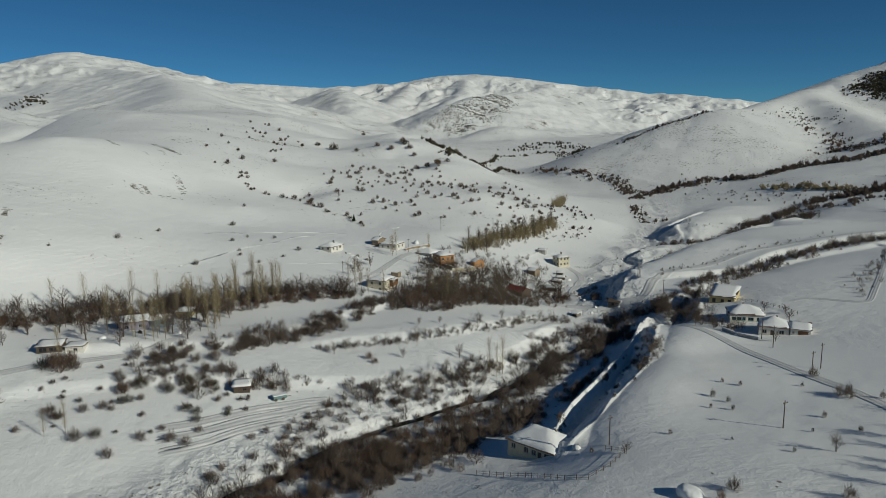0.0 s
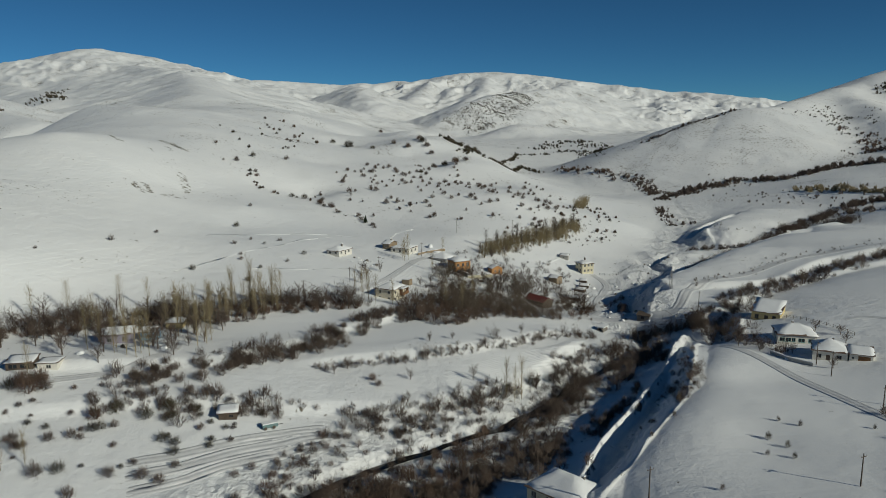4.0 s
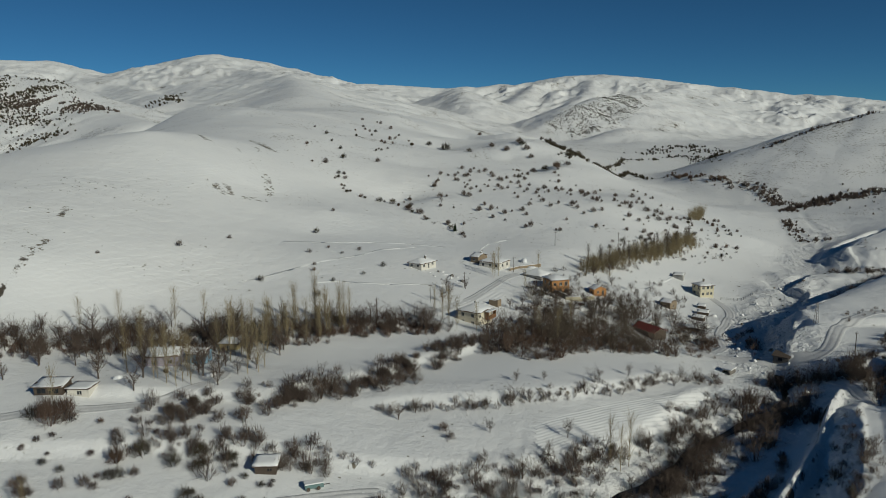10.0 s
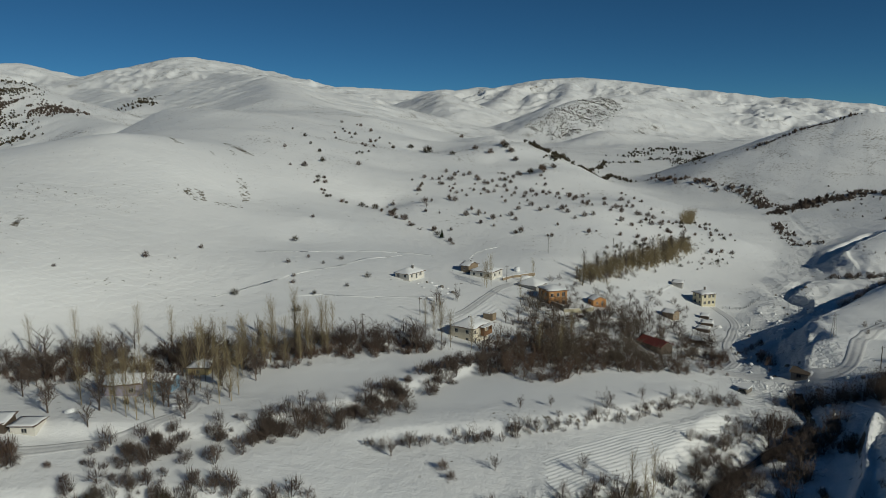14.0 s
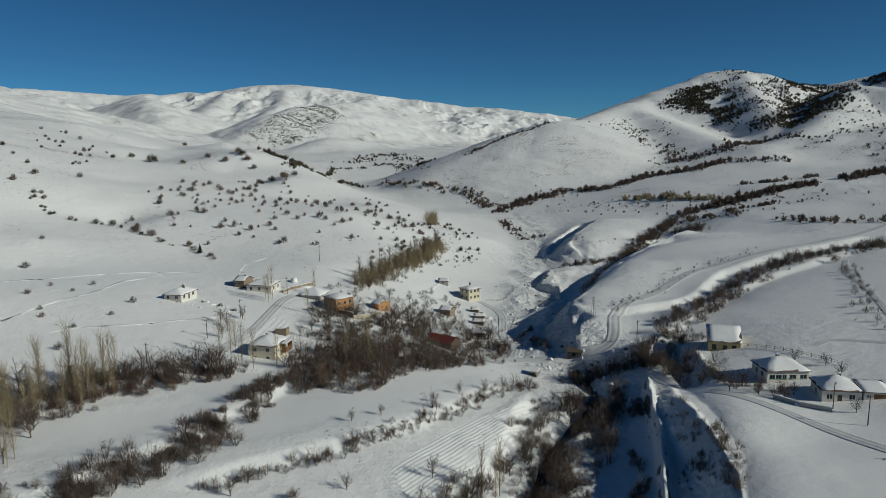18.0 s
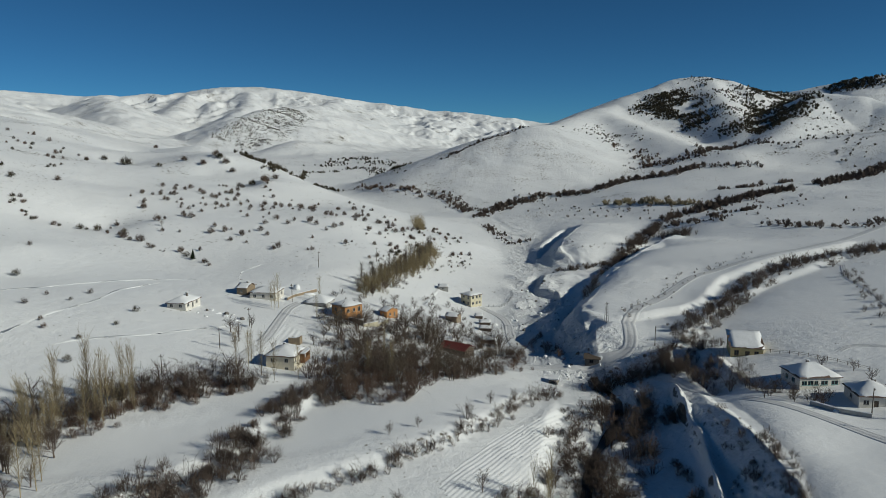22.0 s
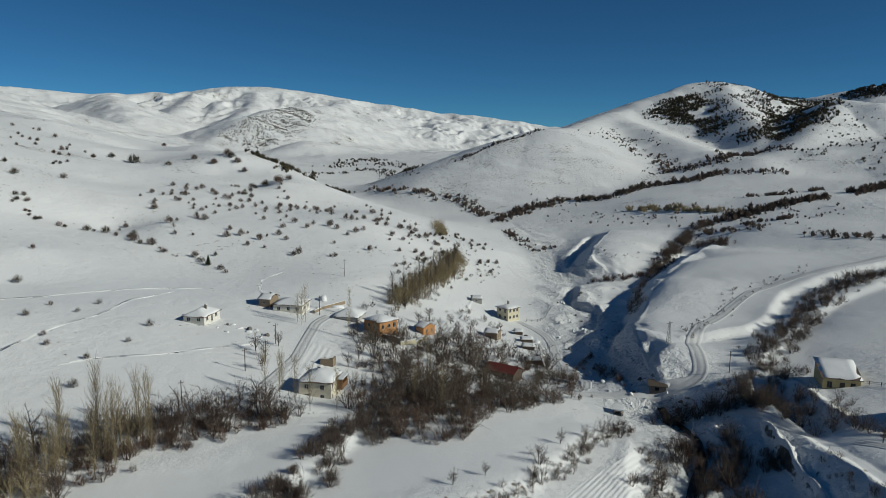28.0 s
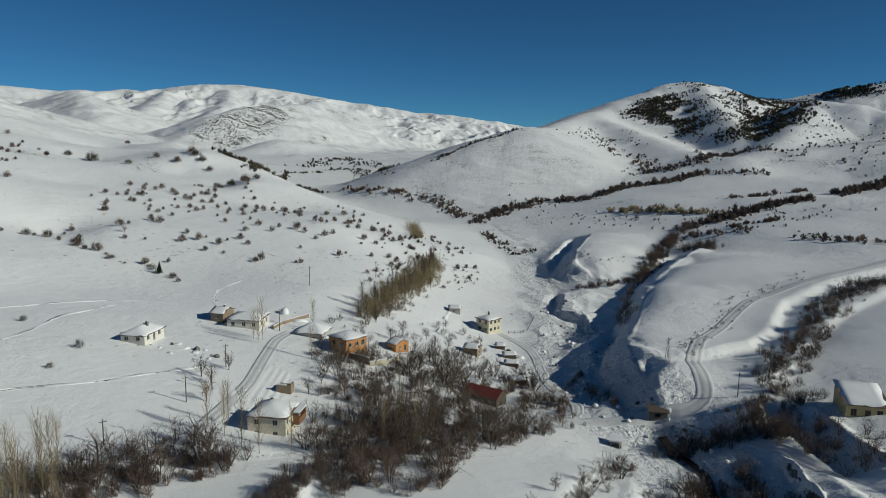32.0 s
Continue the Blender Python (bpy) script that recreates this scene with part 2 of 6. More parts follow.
# cut banks and scarps: the upper edge (x, y, edge height, foot height), high ground on its right hand (-1) or left hand (1), width, fade above
CUTS = [
    ([(76, 237, -1.5, -3.6), (70, 226, 1.0, -3.6), (66, 214, 2.9, -3.6), (62, 203, 3.8, -3.6), (58, 193, 4.0, -3.7), (53, 181.5, 3.9, -3.8), (47, 171, 3.7, -4), (40, 160, 3.0, -4.4), (33, 150, 2.3, -4.8), (28, 143, 1.4, -4.6)], 1, 7.5, 6),
    ([(73, 286, -1.2, -7.8), (77, 298, -0.6, -8.2), (80, 312, -0.5, -8.6), (91, 327, -0.6, -8.8), (108, 348, -0.6, -9.2), (121, 365, -0.4, -9.4), (140, 387, -0.4, -9)], -1, 9.0, 9),
    ([(140, 387, -0.4, -9), (165, 413, 0.3, -8.6), (200, 445, 1.2, -8), (236, 474, 2, -7)], -1, 13.0, 10),
    ([(123, 428, -9, -13), (107, 402, -9, -12.6), (110, 386, -9, -12), (102, 366, -9.2, -11.5), (91, 357, -9.6, -10.8)], 1, 3.5, 10),
    ([(87, 234, 2.2, -3.0), (91, 246, 2.0, -3.8), (95, 257, 2.2, -3.2)], -1, 6.0, 7),
    ([(159, 471, -7, -13), (161, 486, -4.6, -13.6), (175, 510, -3.6, -13.6), (198, 541, -3.2, -13.4), (227, 579, -3, -12)], -1, 12.0, 7),
]
SHARP = ("pylon_spur", "scarp_foot", "hook_foot", "hook_plateau", "bank_edge", "bank_toe")
DYKE = [(24, 152), (31, 167), (35, 174), (42, 185), (50, 199), (57, 211), (62, 223), (67, 233), (72, 242), (76, 249)]
# terrace banks, the higher ground on the left hand of each line: course, height of the step
BANKS = [
    ([(-20, 256), (-39, 232), (-56, 216), (-66, 206), (-100, 200)][::-1], 1.8),
    ([(-36, 213), (-14, 219), (7, 229), (34, 252)], 1.6),
    ([(-110, 178), (-60, 186), (-36, 188), (-10, 192), (17, 210), (38, 243)], 1.6),
    ([(-142, 221), (-114, 236), (-75, 250), (-44, 268), (-20, 268)], 1.2),
    ([(96, 300), (118, 303), (140, 316), (164, 336), (200, 348), (260, 362)], 2.2),
    ([(86, 262), (108, 280), (140, 300), (166, 314), (225, 334)], 1.6),
]
ROADS = {
    "hill_road": [(40, 288), (50, 287), (65, 283), (73, 277), (80, 276), (84, 283), (90, 295), (106, 312), (133, 330), (155, 344), (180, 352), (209, 358), (260, 372), (330, 400)],
    "village_lane": [(76, 228), (77, 221), (80, 210), (84, 187), (87, 166), (90, 150), (92, 132), (96, 100)],
    "valley_track": [(80, 276), (76, 262), (77, 248), (76, 236), (76, 226)],
}


def densified(line, step):
    out = []
    for a, b in zip(line, line[1:]):
        n = max(1, int(math.dist(a, b) / step))
        out += [tuple(a[k] + (b[k] - a[k]) * i / n for k in range(3)) for i in range(n)]
    return out + [line[-1]]


known = np.array([q for name, line in LAND.items() for q in (densified(line, 9.0) if name in SHARP else line)] + densified(STREAM, 32.0))
SOFTEN = 6.0


def spread(a, b):
    return np.sqrt((a[:, None, 0] - b[None, :, 0]) ** 2 + (a[:, None, 1] - b[None, :, 1]) ** 2 + SOFTEN ** 2)


_n = len(known)
_a = np.zeros((_n + 1, _n + 1))
_a[:_n, :_n] = -spread(known, known) + np.eye(_n) * 0.8
_a[:_n, _n] = _a[_n, :_n] = 1
WEIGHTS = np.linalg.solve(_a, np.r_[known[:, 2], 0])


def lattice(ix, iy, seed):
    h = ix.astype(np.uint32) * np.uint32(374761393) + iy.astype(np.uint32) * np.uint32(668265263) + np.uint32(seed * 974634777 & 0xFFFFFFFF)
    h = (h ^ (h >> np.uint32(13))) * np.uint32(1274126177)
    return ((h ^ (h >> np.uint32(16))) & np.uint32(0xFFFF)) / 65535.0


def waves(x, y, size, seed=0, octaves=4, ridged=False):
    """Layered value noise, about -1 to 1."""
    out, amp, tot = 0.0, 1.0, 0.0
    for o in range(octaves):
        u, v = x / size + 17.3 * o, y / size - 9.1 * o
        iu, iv = np.floor(u).astype(np.int64), np.floor(v).astype(np.int64)
        fu, fv = u - iu, v - iv
        fu, fv = fu * fu * (3 - 2 * fu), fv * fv * (3 - 2 * fv)
        n = ((lattice(iu, iv, seed + o) * (1 - fu) + lattice(iu + 1, iv, seed + o) * fu) * (1 - fv)
             + (lattice(iu, iv + 1, seed + o) * (1 - fu) + lattice(iu + 1, iv + 1, seed + o) * fu) * fv) * 2 - 1
        out = out + amp * ((1 - 2 * np.abs(n)) if ridged else n)
        tot, amp, size = tot + amp, amp * 0.5, size * 0.5
    return out / tot


def to_line(x, y, line, margin=60.0):
    """Distance to a polyline, the height along it there, the signed side and the run along it; beyond the margin the distance is only known to be large."""
    xs, ys = [p[0] for p in line], [p[1] for p in line]
    m = margin or 1e9
    inside = (x > min(xs) - m) & (x < max(xs) + m) & (y > min(ys) - m) & (y < max(ys) + m)
    out = [np.full(x.shape, 1e5), np.zeros(x.shape), np.zeros(x.shape), np.zeros(x.shape)]
    if not inside.any():
        return out
    x, y = x[inside], y[inside]
    best, height, side, run, s0 = np.full(x.shape, 1e9), np.zeros(x.shape), np.zeros(x.shape), np.zeros(x.shape), 0.0
    for a, b in zip(line, line[1:]):
        dx, dy = b[0] - a[0], b[1] - a[1]
        ln = math.hypot(dx, dy)
        t = np.clip(((x - a[0]) * dx + (y - a[1]) * dy) / ln ** 2, 0, 1)
        px, py = x - a[0] - t * dx, y - a[1] - t * dy
        d = px * px + py * py
        near = d < best
        best = np.where(near, d, best)
        if len(a) > 2:
            height = np.where(near, a[2] + t * (b[2] - a[2]), height)
        side = np.where(near, (dx * py - dy * px) / ln, side)
        run = np.where(near, s0 + t * ln, run)
        s0 += ln
    for whole, some in zip(out, (np.sqrt(best), height, side, run)):
        whole[inside] = some
    return out


def crest(x, y, line, fall, blunt):
    """Height of flanks that fall evenly from a rounded crest line."""
    best = np.full(x.shape, -1e9)
    for a, b in zip(line, line[1:]):
        dx, dy = b[0] - a[0], b[1] - a[1]
        t = np.clip(((x - a[0]) * dx + (y - a[1]) * dy) / (dx * dx + dy * dy), 0, 1)
        best = np.maximum(best, a[2] + t * (b[2] - a[2]) - fall * (np.sqrt((x - a[0] - t * dx) ** 2 + (y - a[1] - t * dy) ** 2 + blunt ** 2) - blunt))
    return best


def smooth(e0, e1, v):
    t = np.clip((v - e0) / (e1 - e0), 0, 1)
    return t * t * (3 - 2 * t)


# far ranges: crest lines with heights, the fall of their flanks, how broken they are, the size of their ribs, and the radius inside which they fade
RANGES = [
    ([(-3370, 2720, 388), (-3091, 3039, 393), (-2760, 3348, 402), (-2664, 3426, 404), (-2615, 3463, 384), (-2596, 3540, 355), (-2518, 3659, 341), (-2302, 3741, 356), (-2197, 3747, 379), (-2095, 3748, 410), (-1994, 3747, 438), (-1921, 3786, 455), (-1856, 3819, 451), (-1790, 3850, 429), (-1682, 3899, 392), (-1571, 3946, 347), (-1444, 4048, 314), (-1339, 4137, 299), (-1195, 4234, 312), (-935, 4300, 299), (-636, 4355, 279)], 0.2, 44, 300, 1900),  # the peak and its long shoulder
    ([(-636, 4355, 279), (-602, 4360, 292), (-518, 4371, 275), (-384, 4385, 307), (-296, 4342, 281), (-197, 4347, 293), (-97, 4301, 321), (0, 4302, 342), (192, 4298, 346), (412, 4282, 326), (626, 4256, 291), (832, 4220, 268), (976, 4189, 223), (1086, 4161, 208), (1218, 4124, 218), (1346, 4084, 209), (1469, 4041, 186), (1564, 4005, 178), (1688, 3971, 153), (2149, 3673, 120), (2571, 3249, 100), (3085, 2421, 92)], 0.17, 60, 230, 1900),  # the broad dome and the range east of it
    ([(-1921, 3786, 452), (-1707, 3333, 337), (-1433, 2686, 221), (-1128, 2055, 148)], 0.3, 14, 160, 1500),  # shoulders below the peak
    ([(-1682, 3899, 385), (-1408, 3364, 282), (-1030, 2547, 189)], 0.3, 14, 160, 1500),
    ([(-2567, 3500, 346), (-1804, 2814, 232), (-1233, 2110, 161), (-894, 1613, 120)], 0.26, 14, 160, 1300),
    ([(-501, 3357, 232), (-427, 3064, 209), (-363, 2719, 148), (-314, 2373, 85)], 0.34, 6, 160, 1700),  # round hump before the range
    ([(-134, 4288, 314), (-203, 3785, 237), (-244, 3182, 153), (-248, 2681, 106)], 0.36, 22, 150, 1700),  # spurs of the dome
    ([(139, 4335, 340), (104, 3586, 219), (-9, 2889, 125)], 0.36, 22, 150, 1700),
    ([(643, 4283, 284), (454, 3453, 204), (391, 2754, 103)], 0.38, 24, 140, 1800),
    ([(932, 4226, 220), (633, 3421, 139), (530, 2523, 42)], 0.38, 24, 140, 1800),
    ([(1189, 4157, 207), (906, 3458, 114), (663, 2488, 28)], 0.38, 24, 140, 1800),
    ([(1425, 4025, 179), (1207, 3359, 100), (862, 2633, 25)], 0.38, 24, 140, 1800),
    ([(-61, 2039, 53), (-19, 2139, 89), (31, 2238, 121), (104, 2384, 153), (210, 2576, 166), (360, 2961, 192), (506, 3445, 230)], 0.36, 10, 120, 1300),  # brush-covered middle hill
    ([(56, 1736, 12), (103, 1803, 41), (149, 1859, 59), (198, 1923, 55), (290, 2041, 45), (461, 2231, 22)], 0.34, 4, 110, 1200),  # smooth hill before it
    ([(171, 964, -1), (189, 990, 5), (247, 1015, 29), (315, 1045, 54), (364, 1058, 69), (410, 1070, 81), (485, 1145, 84), (615, 1303, 104), (741, 1415, 128), (822, 1460, 150), (894, 1484, 169), (956, 1490, 189)], 0.36, 3, 90, 640),  # round hill east of the stream
    ([(956, 1490, 192), (985, 1469, 195), (1037, 1429, 188), (1073, 1426, 170), (1174, 1417, 164)], 0.42, 9, 90, 800),  # the steep eastern hill
    ([(1004, 1455, 193), (905, 1279, 138), (813, 1109, 89), (756, 1026, 70)], 0.5, 7, 70, 800),
    ([(692, 1375, 114), (652, 1224, 94), (622, 1089, 73), (589, 941, 52), (567, 832, 41)], 0.34, 4, 80, 640),  # spur between round hill and steep hill
    ([(553, 804, 35), (662, 882, 54), (773, 957, 76), (895, 1048, 112), (985, 1114, 140), (999, 1056, 132), (1007, 987, 115), (1039, 899, 108)], 0.46, 4, 80, 640),  # the hill beyond the ravine
    ([(1259, 1474, 164), (1285, 1450, 175), (1305, 1430, 183), (1304, 1359, 187), (1315, 1273, 195), (1395, 1174, 198)], 0.35, 8, 90, 900),  # the dark ridge at the back
    ([(-1126, 1040, 157), (-969, 1087, 153), (-867, 1085, 146), (-800, 1075, 137), (-747, 1040, 118), (-677, 993, 98), (-592, 930, 82), (-513, 862, 72)], 0.34, 7, 90, 700),  # western hill
    ([(-404, 1128, 112), (-800, 2100, 215), (-1500, 3300, 330)], 0.25, 14, 150, 900),  # crest of the near slope running back to the peak
]


def land(x, y):
    """Height of the snow-covered ground."""
    x, y = np.asarray(x, float), np.asarray(y, float)
    shape = x.shape
    x, y = x.ravel(), y.ravel()
    base = np.empty(x.shape)
    for i in range(0, len(x), 20000):
        p = np.stack([x[i:i + 20000], y[i:i + 20000]], 1)
        base[i:i + 20000] = -spread(p, known) @ WEIGHTS[:-1] + WEIGHTS[-1]
    r = np.hypot(x, y - 60)
    far = smooth(1000, 1900, r)
    h = base * (1 - far) + far * 26
    away = r > 480
    if away.any():
        xa, ya, ra, ha = x[away], y[away], r[away], h[away]
        swell = waves(xa, ya, 700, 9, 3)
        warp = waves(xa, ya, 260, 7, 4)
        for i, (line, fall, broken, size, near) in enumerate(RANGES):
            top = crest(xa, ya, line, fall * (1 - 0.15 * swell), 26 if near < 1000 else 40) - 300 * (1 - smooth(near * 0.7, near, ra))
            part_of = top > ha - 60
            if not part_of.any():
                continue
            xs, ys, tp = xa[part_of], ya[part_of], top[part_of]
            d = to_line(xs, ys, line, 0)[0]
            (x0, y0, _), (x1, y1, _) = line[0], line[-1]
            run = ((xs - x0) * (x1 - x0) + (ys - y0) * (y1 - y0)) / math.hypot(x1 - x0, y1 - y0)
            # ribs and gullies that run down from the crest, a hollow flank below a rounded top
            wp = warp[part_of]
            rib = 0.65 * waves(run + size * 0.7 * wp, d * 0.25, size, 5 + i, 3, True) + 0.35 * waves(run - size * 0.4 * wp, d * 0.4 + 50, size * 0.36, 35 + i, 3, True)
            tp = tp + (rib - 0.9) * broken * smooth(0, size * 0.9, d)
            k, hp = 5.0, ha[part_of]
            ha[part_of] = np.where(np.abs(hp - tp) < 5 * k, np.logaddexp(hp / k, tp / k) * k, np.maximum(hp, tp))
        ha = ha + waves(xa, ya, 90, 83, 4) * 1.6 * smooth(700, 1000, ra)
        rough = smooth(1300, 2200, ra)
        ha = ha + rough * (waves(xa + 50 * warp, ya, 120, 21, 5, True) - 0.5) * 7
        h[away] = ha
    mid = smooth(240, 700, r)
    h = h + waves(x, y, 60, 31, 4) * (0.2 + 1.5 * mid) + waves(x, y, 9, 41, 3) * 0.16 * (0.4 + smooth(-0.2, 0.3, waves(x, y, 50, 43, 2)))
    close = r < 700
    xs, ys = x[close], y[close]
    add_h = np.zeros(xs.shape)
    # cut banks: level above, a broken edge, a slope down to the foot
    for line, way, wide, fade in CUTS:
        d, edge, side, _ = to_line(xs, ys, line)
        foot = to_line(xs, ys, [(p[0], p[1], p[3]) for p in line])[1]
        beyond = np.sqrt(np.maximum(d * d - side * side, 0))
        side = way * side + waves(xs, ys, 11, 91, 3) * 1.8
        foot = foot + 0.35 * waves(xs, ys, 5, 93, 3)
        t = np.clip((side + wide) / wide, 0, 1)
        edge = np.maximum(h[close], edge)
        profile = foot + (edge - foot) * (0.85 * t + 0.15 * t * t * (3 - 2 * t)) + waves(xs, ys, 7, 95, 4, True) * 1.1 * t * (1 - t) * 4
        w = smooth(-wide - 6, -wide - 1, side) * (1 - smooth(3, fade, side)) * np.exp(-(beyond / 5) ** 2)
        h[close] += (profile - h[close]) * w
    # rubble and hummocks along the valley floor, crumbling scarp
    d = to_line(xs, ys, STREAM)[0]
    w = smooth(258, 300, ys) * (1 - smooth(620, 690, ys)) * (1 - smooth(9, 24, d))
    add_h += w * (waves(xs, ys, 13, 97, 4, True) - 0.3) * 1.0
    d = to_line(xs, ys, [(72, 300), (92, 352), (128, 390), (165, 430), (160, 490), (180, 540)])[0]
    add_h += (1 - smooth(4, 20, d)) * (waves(xs, ys, 15, 99, 4, True) - 0.3) * 1.5
    d = to_line(xs, ys, STREAM[1:11])[0]
    add_h += (1 - smooth(12, 24, d)) * (waves(xs, ys, 10, 103, 3, True) - 0.3) * 0.7
    for line, step in BANKS:
        d, _, side, _ = to_line(xs, ys, line)
        side = side + waves(xs, ys, 14, 61, 2) * 1.2
        end = np.exp(-np.maximum(d * d - side * side, 0) / 60)
        add_h += step * 0.5 * np.clip(side / 1.6, -1, 1) * np.exp(-(side / 13) ** 2) * end
    d, _, _, run = to_line(xs, ys, DYKE)
    add_h += (2.6 + 0.5 * waves(xs, ys, 7, 71, 2)) * np.exp(-(d / 1.05) ** 2) * (1 - smooth(100, 112, run))
    d, _, _, _ = to_line(xs, ys, STREAM)
    d = d + waves(xs, ys, 8, 73, 2) * 1.2
    add_h -= (1.5 - 1.2 * smooth(262, 300, ys)) * (1 - smooth(1.2, 4.0, d))
    h[close] += add_h
    return h.reshape(shape)


def ground_at(x, y):
    return float(land(np.array([x]), np.array([y]))[0])


def mesh_of(name, verts, faces):
    """A mesh from arrays of corners and of faces with equally many corners."""
    faces = np.asarray(faces, np.int32)
    n, k = faces.shape
    me = bpy.data.meshes.new(name)
    me.vertices.add(len(verts))
    me.vertices.foreach_set("co", np.asarray(verts, np.float32).ravel())
    me.loops.add(n * k)
    me.loops.foreach_set("vertex_index", faces.ravel())
    me.polygons.add(n)
    me.polygons.foreach_set("loop_start", np.arange(0, n * k, k, dtype=np.int32))
    me.update(calc_edges=True)
    return me


def ground():
    n_fine, ratio = 900, 0.0066
    az = np.concatenate([np.linspace(-56, 50, n_fine), np.linspace(50, 304, 60)[1:-1]])
    az = np.radians(az)
    rows = int(math.log(4900 / 45) / ratio)
    rad = 45 * np.exp(np.arange(rows + 1) * ratio)
    cx, cy = -12.0, 48.0
    X = cx - np.sin(az)[None, :] * rad[:, None]
    Y = cy + np.cos(az)[None, :] * rad[:, None]
    Z = land(X, Y)
    nr, nc = X.shape
    verts = np.concatenate([np.stack([X, Y, Z], -1).reshape(-1, 3), [[cx, cy, ground_at(cx, cy)]]])
    i = np.arange(nr * nc).reshape(nr, nc)
    j = np.roll(i, -1, axis=1)
    quads = np.stack([i[:-1], i[1:], j[1:], j[:-1]], -1).reshape(-1, 4)
    hub = np.full(nc // 2, nr * nc)
    cap = np.stack([hub, i[0, 0:2 * (nc // 2):2], i[0, 1:2 * (nc // 2):2], j[0, 1:2 * (nc // 2):2]], -1)
    me = mesh_of("ground", verts, np.concatenate([quads, cap]))
    me.shade_smooth()
    bare = np.zeros(len(verts))
    at = me.attributes.new("bare", "FLOAT", "POINT")
    bare[:-1] = bareness(X.ravel(), Y.ravel())
    at.data.foreach_set("value", bare)
    coarse = np.full(len(verts), 0.5)
    coarse[:-1] = coarseness(X.ravel(), Y.ravel())
    me.attributes.new("coarse", "FLOAT", "POINT").data.foreach_set("value", coarse)
    away = np.zeros(len(verts))
    away[:-1] = smooth(1100, 2600, np.hypot(X.ravel(), Y.ravel() - 60)) + 0.06 * smooth(600, 900, np.hypot(X.ravel(), Y.ravel() - 60))
    me.attributes.new("far", "FLOAT", "POINT").data.foreach_set("value", away)
    me.materials.append(SNOW)
    me.update()
    return tagged(new("ground", me), "snow-covered valley floor, fields and hills", "ground", kind="structure")


def coarseness(x, y):
    """How uneven the snow's surface is: smooth fields, crusted slopes, rubble along the stream."""
    r = np.hypot(x, y - 60)
    c = 0.70 + 0.5 * smooth(350, 900, r) + 0.3 * waves(x, y, 40, 121, 2)
    for cx, cy, rx, ry in ((-5, 248, 42, 18), (-38, 236, 30, 12), (85, 150, 42, 50), (165, 300, 55, 50), (180, 390, 60, 40), (-70, 235, 20, 12)):
        c = c * (1 - 0.72 * (1 - smooth(0.7, 1.2, np.hypot((x - cx) / rx, (y - cy) / ry))))
    d = to_line(x, y, STREAM)[0]
    c = c + 1.0 * (1 - smooth(8, 24, d)) * smooth(80, 120, y) * (1 - smooth(600, 700, y))
    for line, way, wide, _ in CUTS:
        d, _, side, _ = to_line(x, y, line)
        c = c + 0.9 * (1 - smooth(wide, wide + 3, d)) * smooth(1.5, -0.5, way * side)
    return c


# rock streaks on the hillside: start, end, half width
STREAKS = [(-170, 268, -163, 242, 1.8), (-163, 240, -158, 228, 1.2), (-206, 508, -182, 489, 4), (-252, 516, -240, 500, 4), (-214, 456, -206, 448, 3), (-171, 388, -162, 381, 2.6),
           (-168, 394, -160, 384, 2), (-154, 386, -148, 392, 3), (-158, 420, -150, 408, 3.4), (-163, 430, -158, 424, 2.6), (-192, 455, -186, 450, 2.6), (-190, 480, -184, 472, 2), (-142, 352, -138, 346, 1.2), (-186, 300, -182, 290, 1.4)]


def bareness(x, y):
    """How thin the snow lies: wind-blown ridges, steep cuts and the stony stream bed."""
    r = np.hypot(x, y - 60)
    b = 0.22 * smooth(0.05, 0.3, waves(x, y, 240, 51, 5)) * smooth(1500, 2300, r) + 0.20 * smooth(-0.1, 0.3, waves(x, y, 260, 52, 4)) * smooth(600, 900, r) * (1 - smooth(1500, 2300, r))
    b = b + 0.12 * smooth(-0.2, 0.5, waves(x, y, 70, 53, 3)) * smooth(200, 420, y)
    b = b + 0.30 * smooth(0.1, 0.5, waves(x, y, 38, 54, 3)) * smooth(520, 640, y)
    d = to_line(x, y, STREAM)[0]
    b = b + 0.22 * (1 - smooth(5, 20, d)) * smooth(-0.1, 0.5, waves(x, y, 12, 57, 3))
    for line, _ in BANKS:
        b = b + 0.30 * (1 - smooth(1, 4, to_line(x, y, line)[0])) * smooth(-0.2, 0.5, waves(x, y, 12, 58, 3))
    b = np.minimum(b, 0.5 + 0.14 * smooth(1000, 2000, r))
    for ax, ay, bx, by, wide in STREAKS:
        d = to_line(x, y, [(ax, ay), (bx, by)])[0] + waves(x, y, 6, 59, 2) * wide * 0.6
        b = np.maximum(b, 0.60 * (1 - smooth(0.4 * wide, 1.5 * wide, d)))
    return b


ground()

# ---- more materials ----
YELLOW = simple("yellow_plaster", (0.62, 0.50, 0.25), (0.5, 0.40, 0.2), 1.2)
PALE_YELLOW = simple("pale_yellow_plaster", (0.68, 0.62, 0.44), (0.52, 0.47, 0.34), 1.2)
CREAM = simple("cream_plaster", (0.74, 0.68, 0.54), (0.58, 0.52, 0.40), 1.0)
WHITE = simple("white_plaster", (0.74, 0.71, 0.64), (0.6, 0.57, 0.5), 1.2)
GREY_WALL = simple("grey_render", (0.45, 0.44, 0.41), (0.34, 0.33, 0.31), 1.2)
ORANGE = simple("orange_brick", (0.55, 0.27, 0.09), (0.46, 0.21, 0.08), 2.2)
BLUE_WALL = simple("blue_paint", (0.28, 0.45, 0.58), (0.22, 0.38, 0.5), 1.5)
LILAC_WALL = simple("lilac_paint", (0.36, 0.33, 0.40), (0.28, 0.26, 0.32), 1.5)
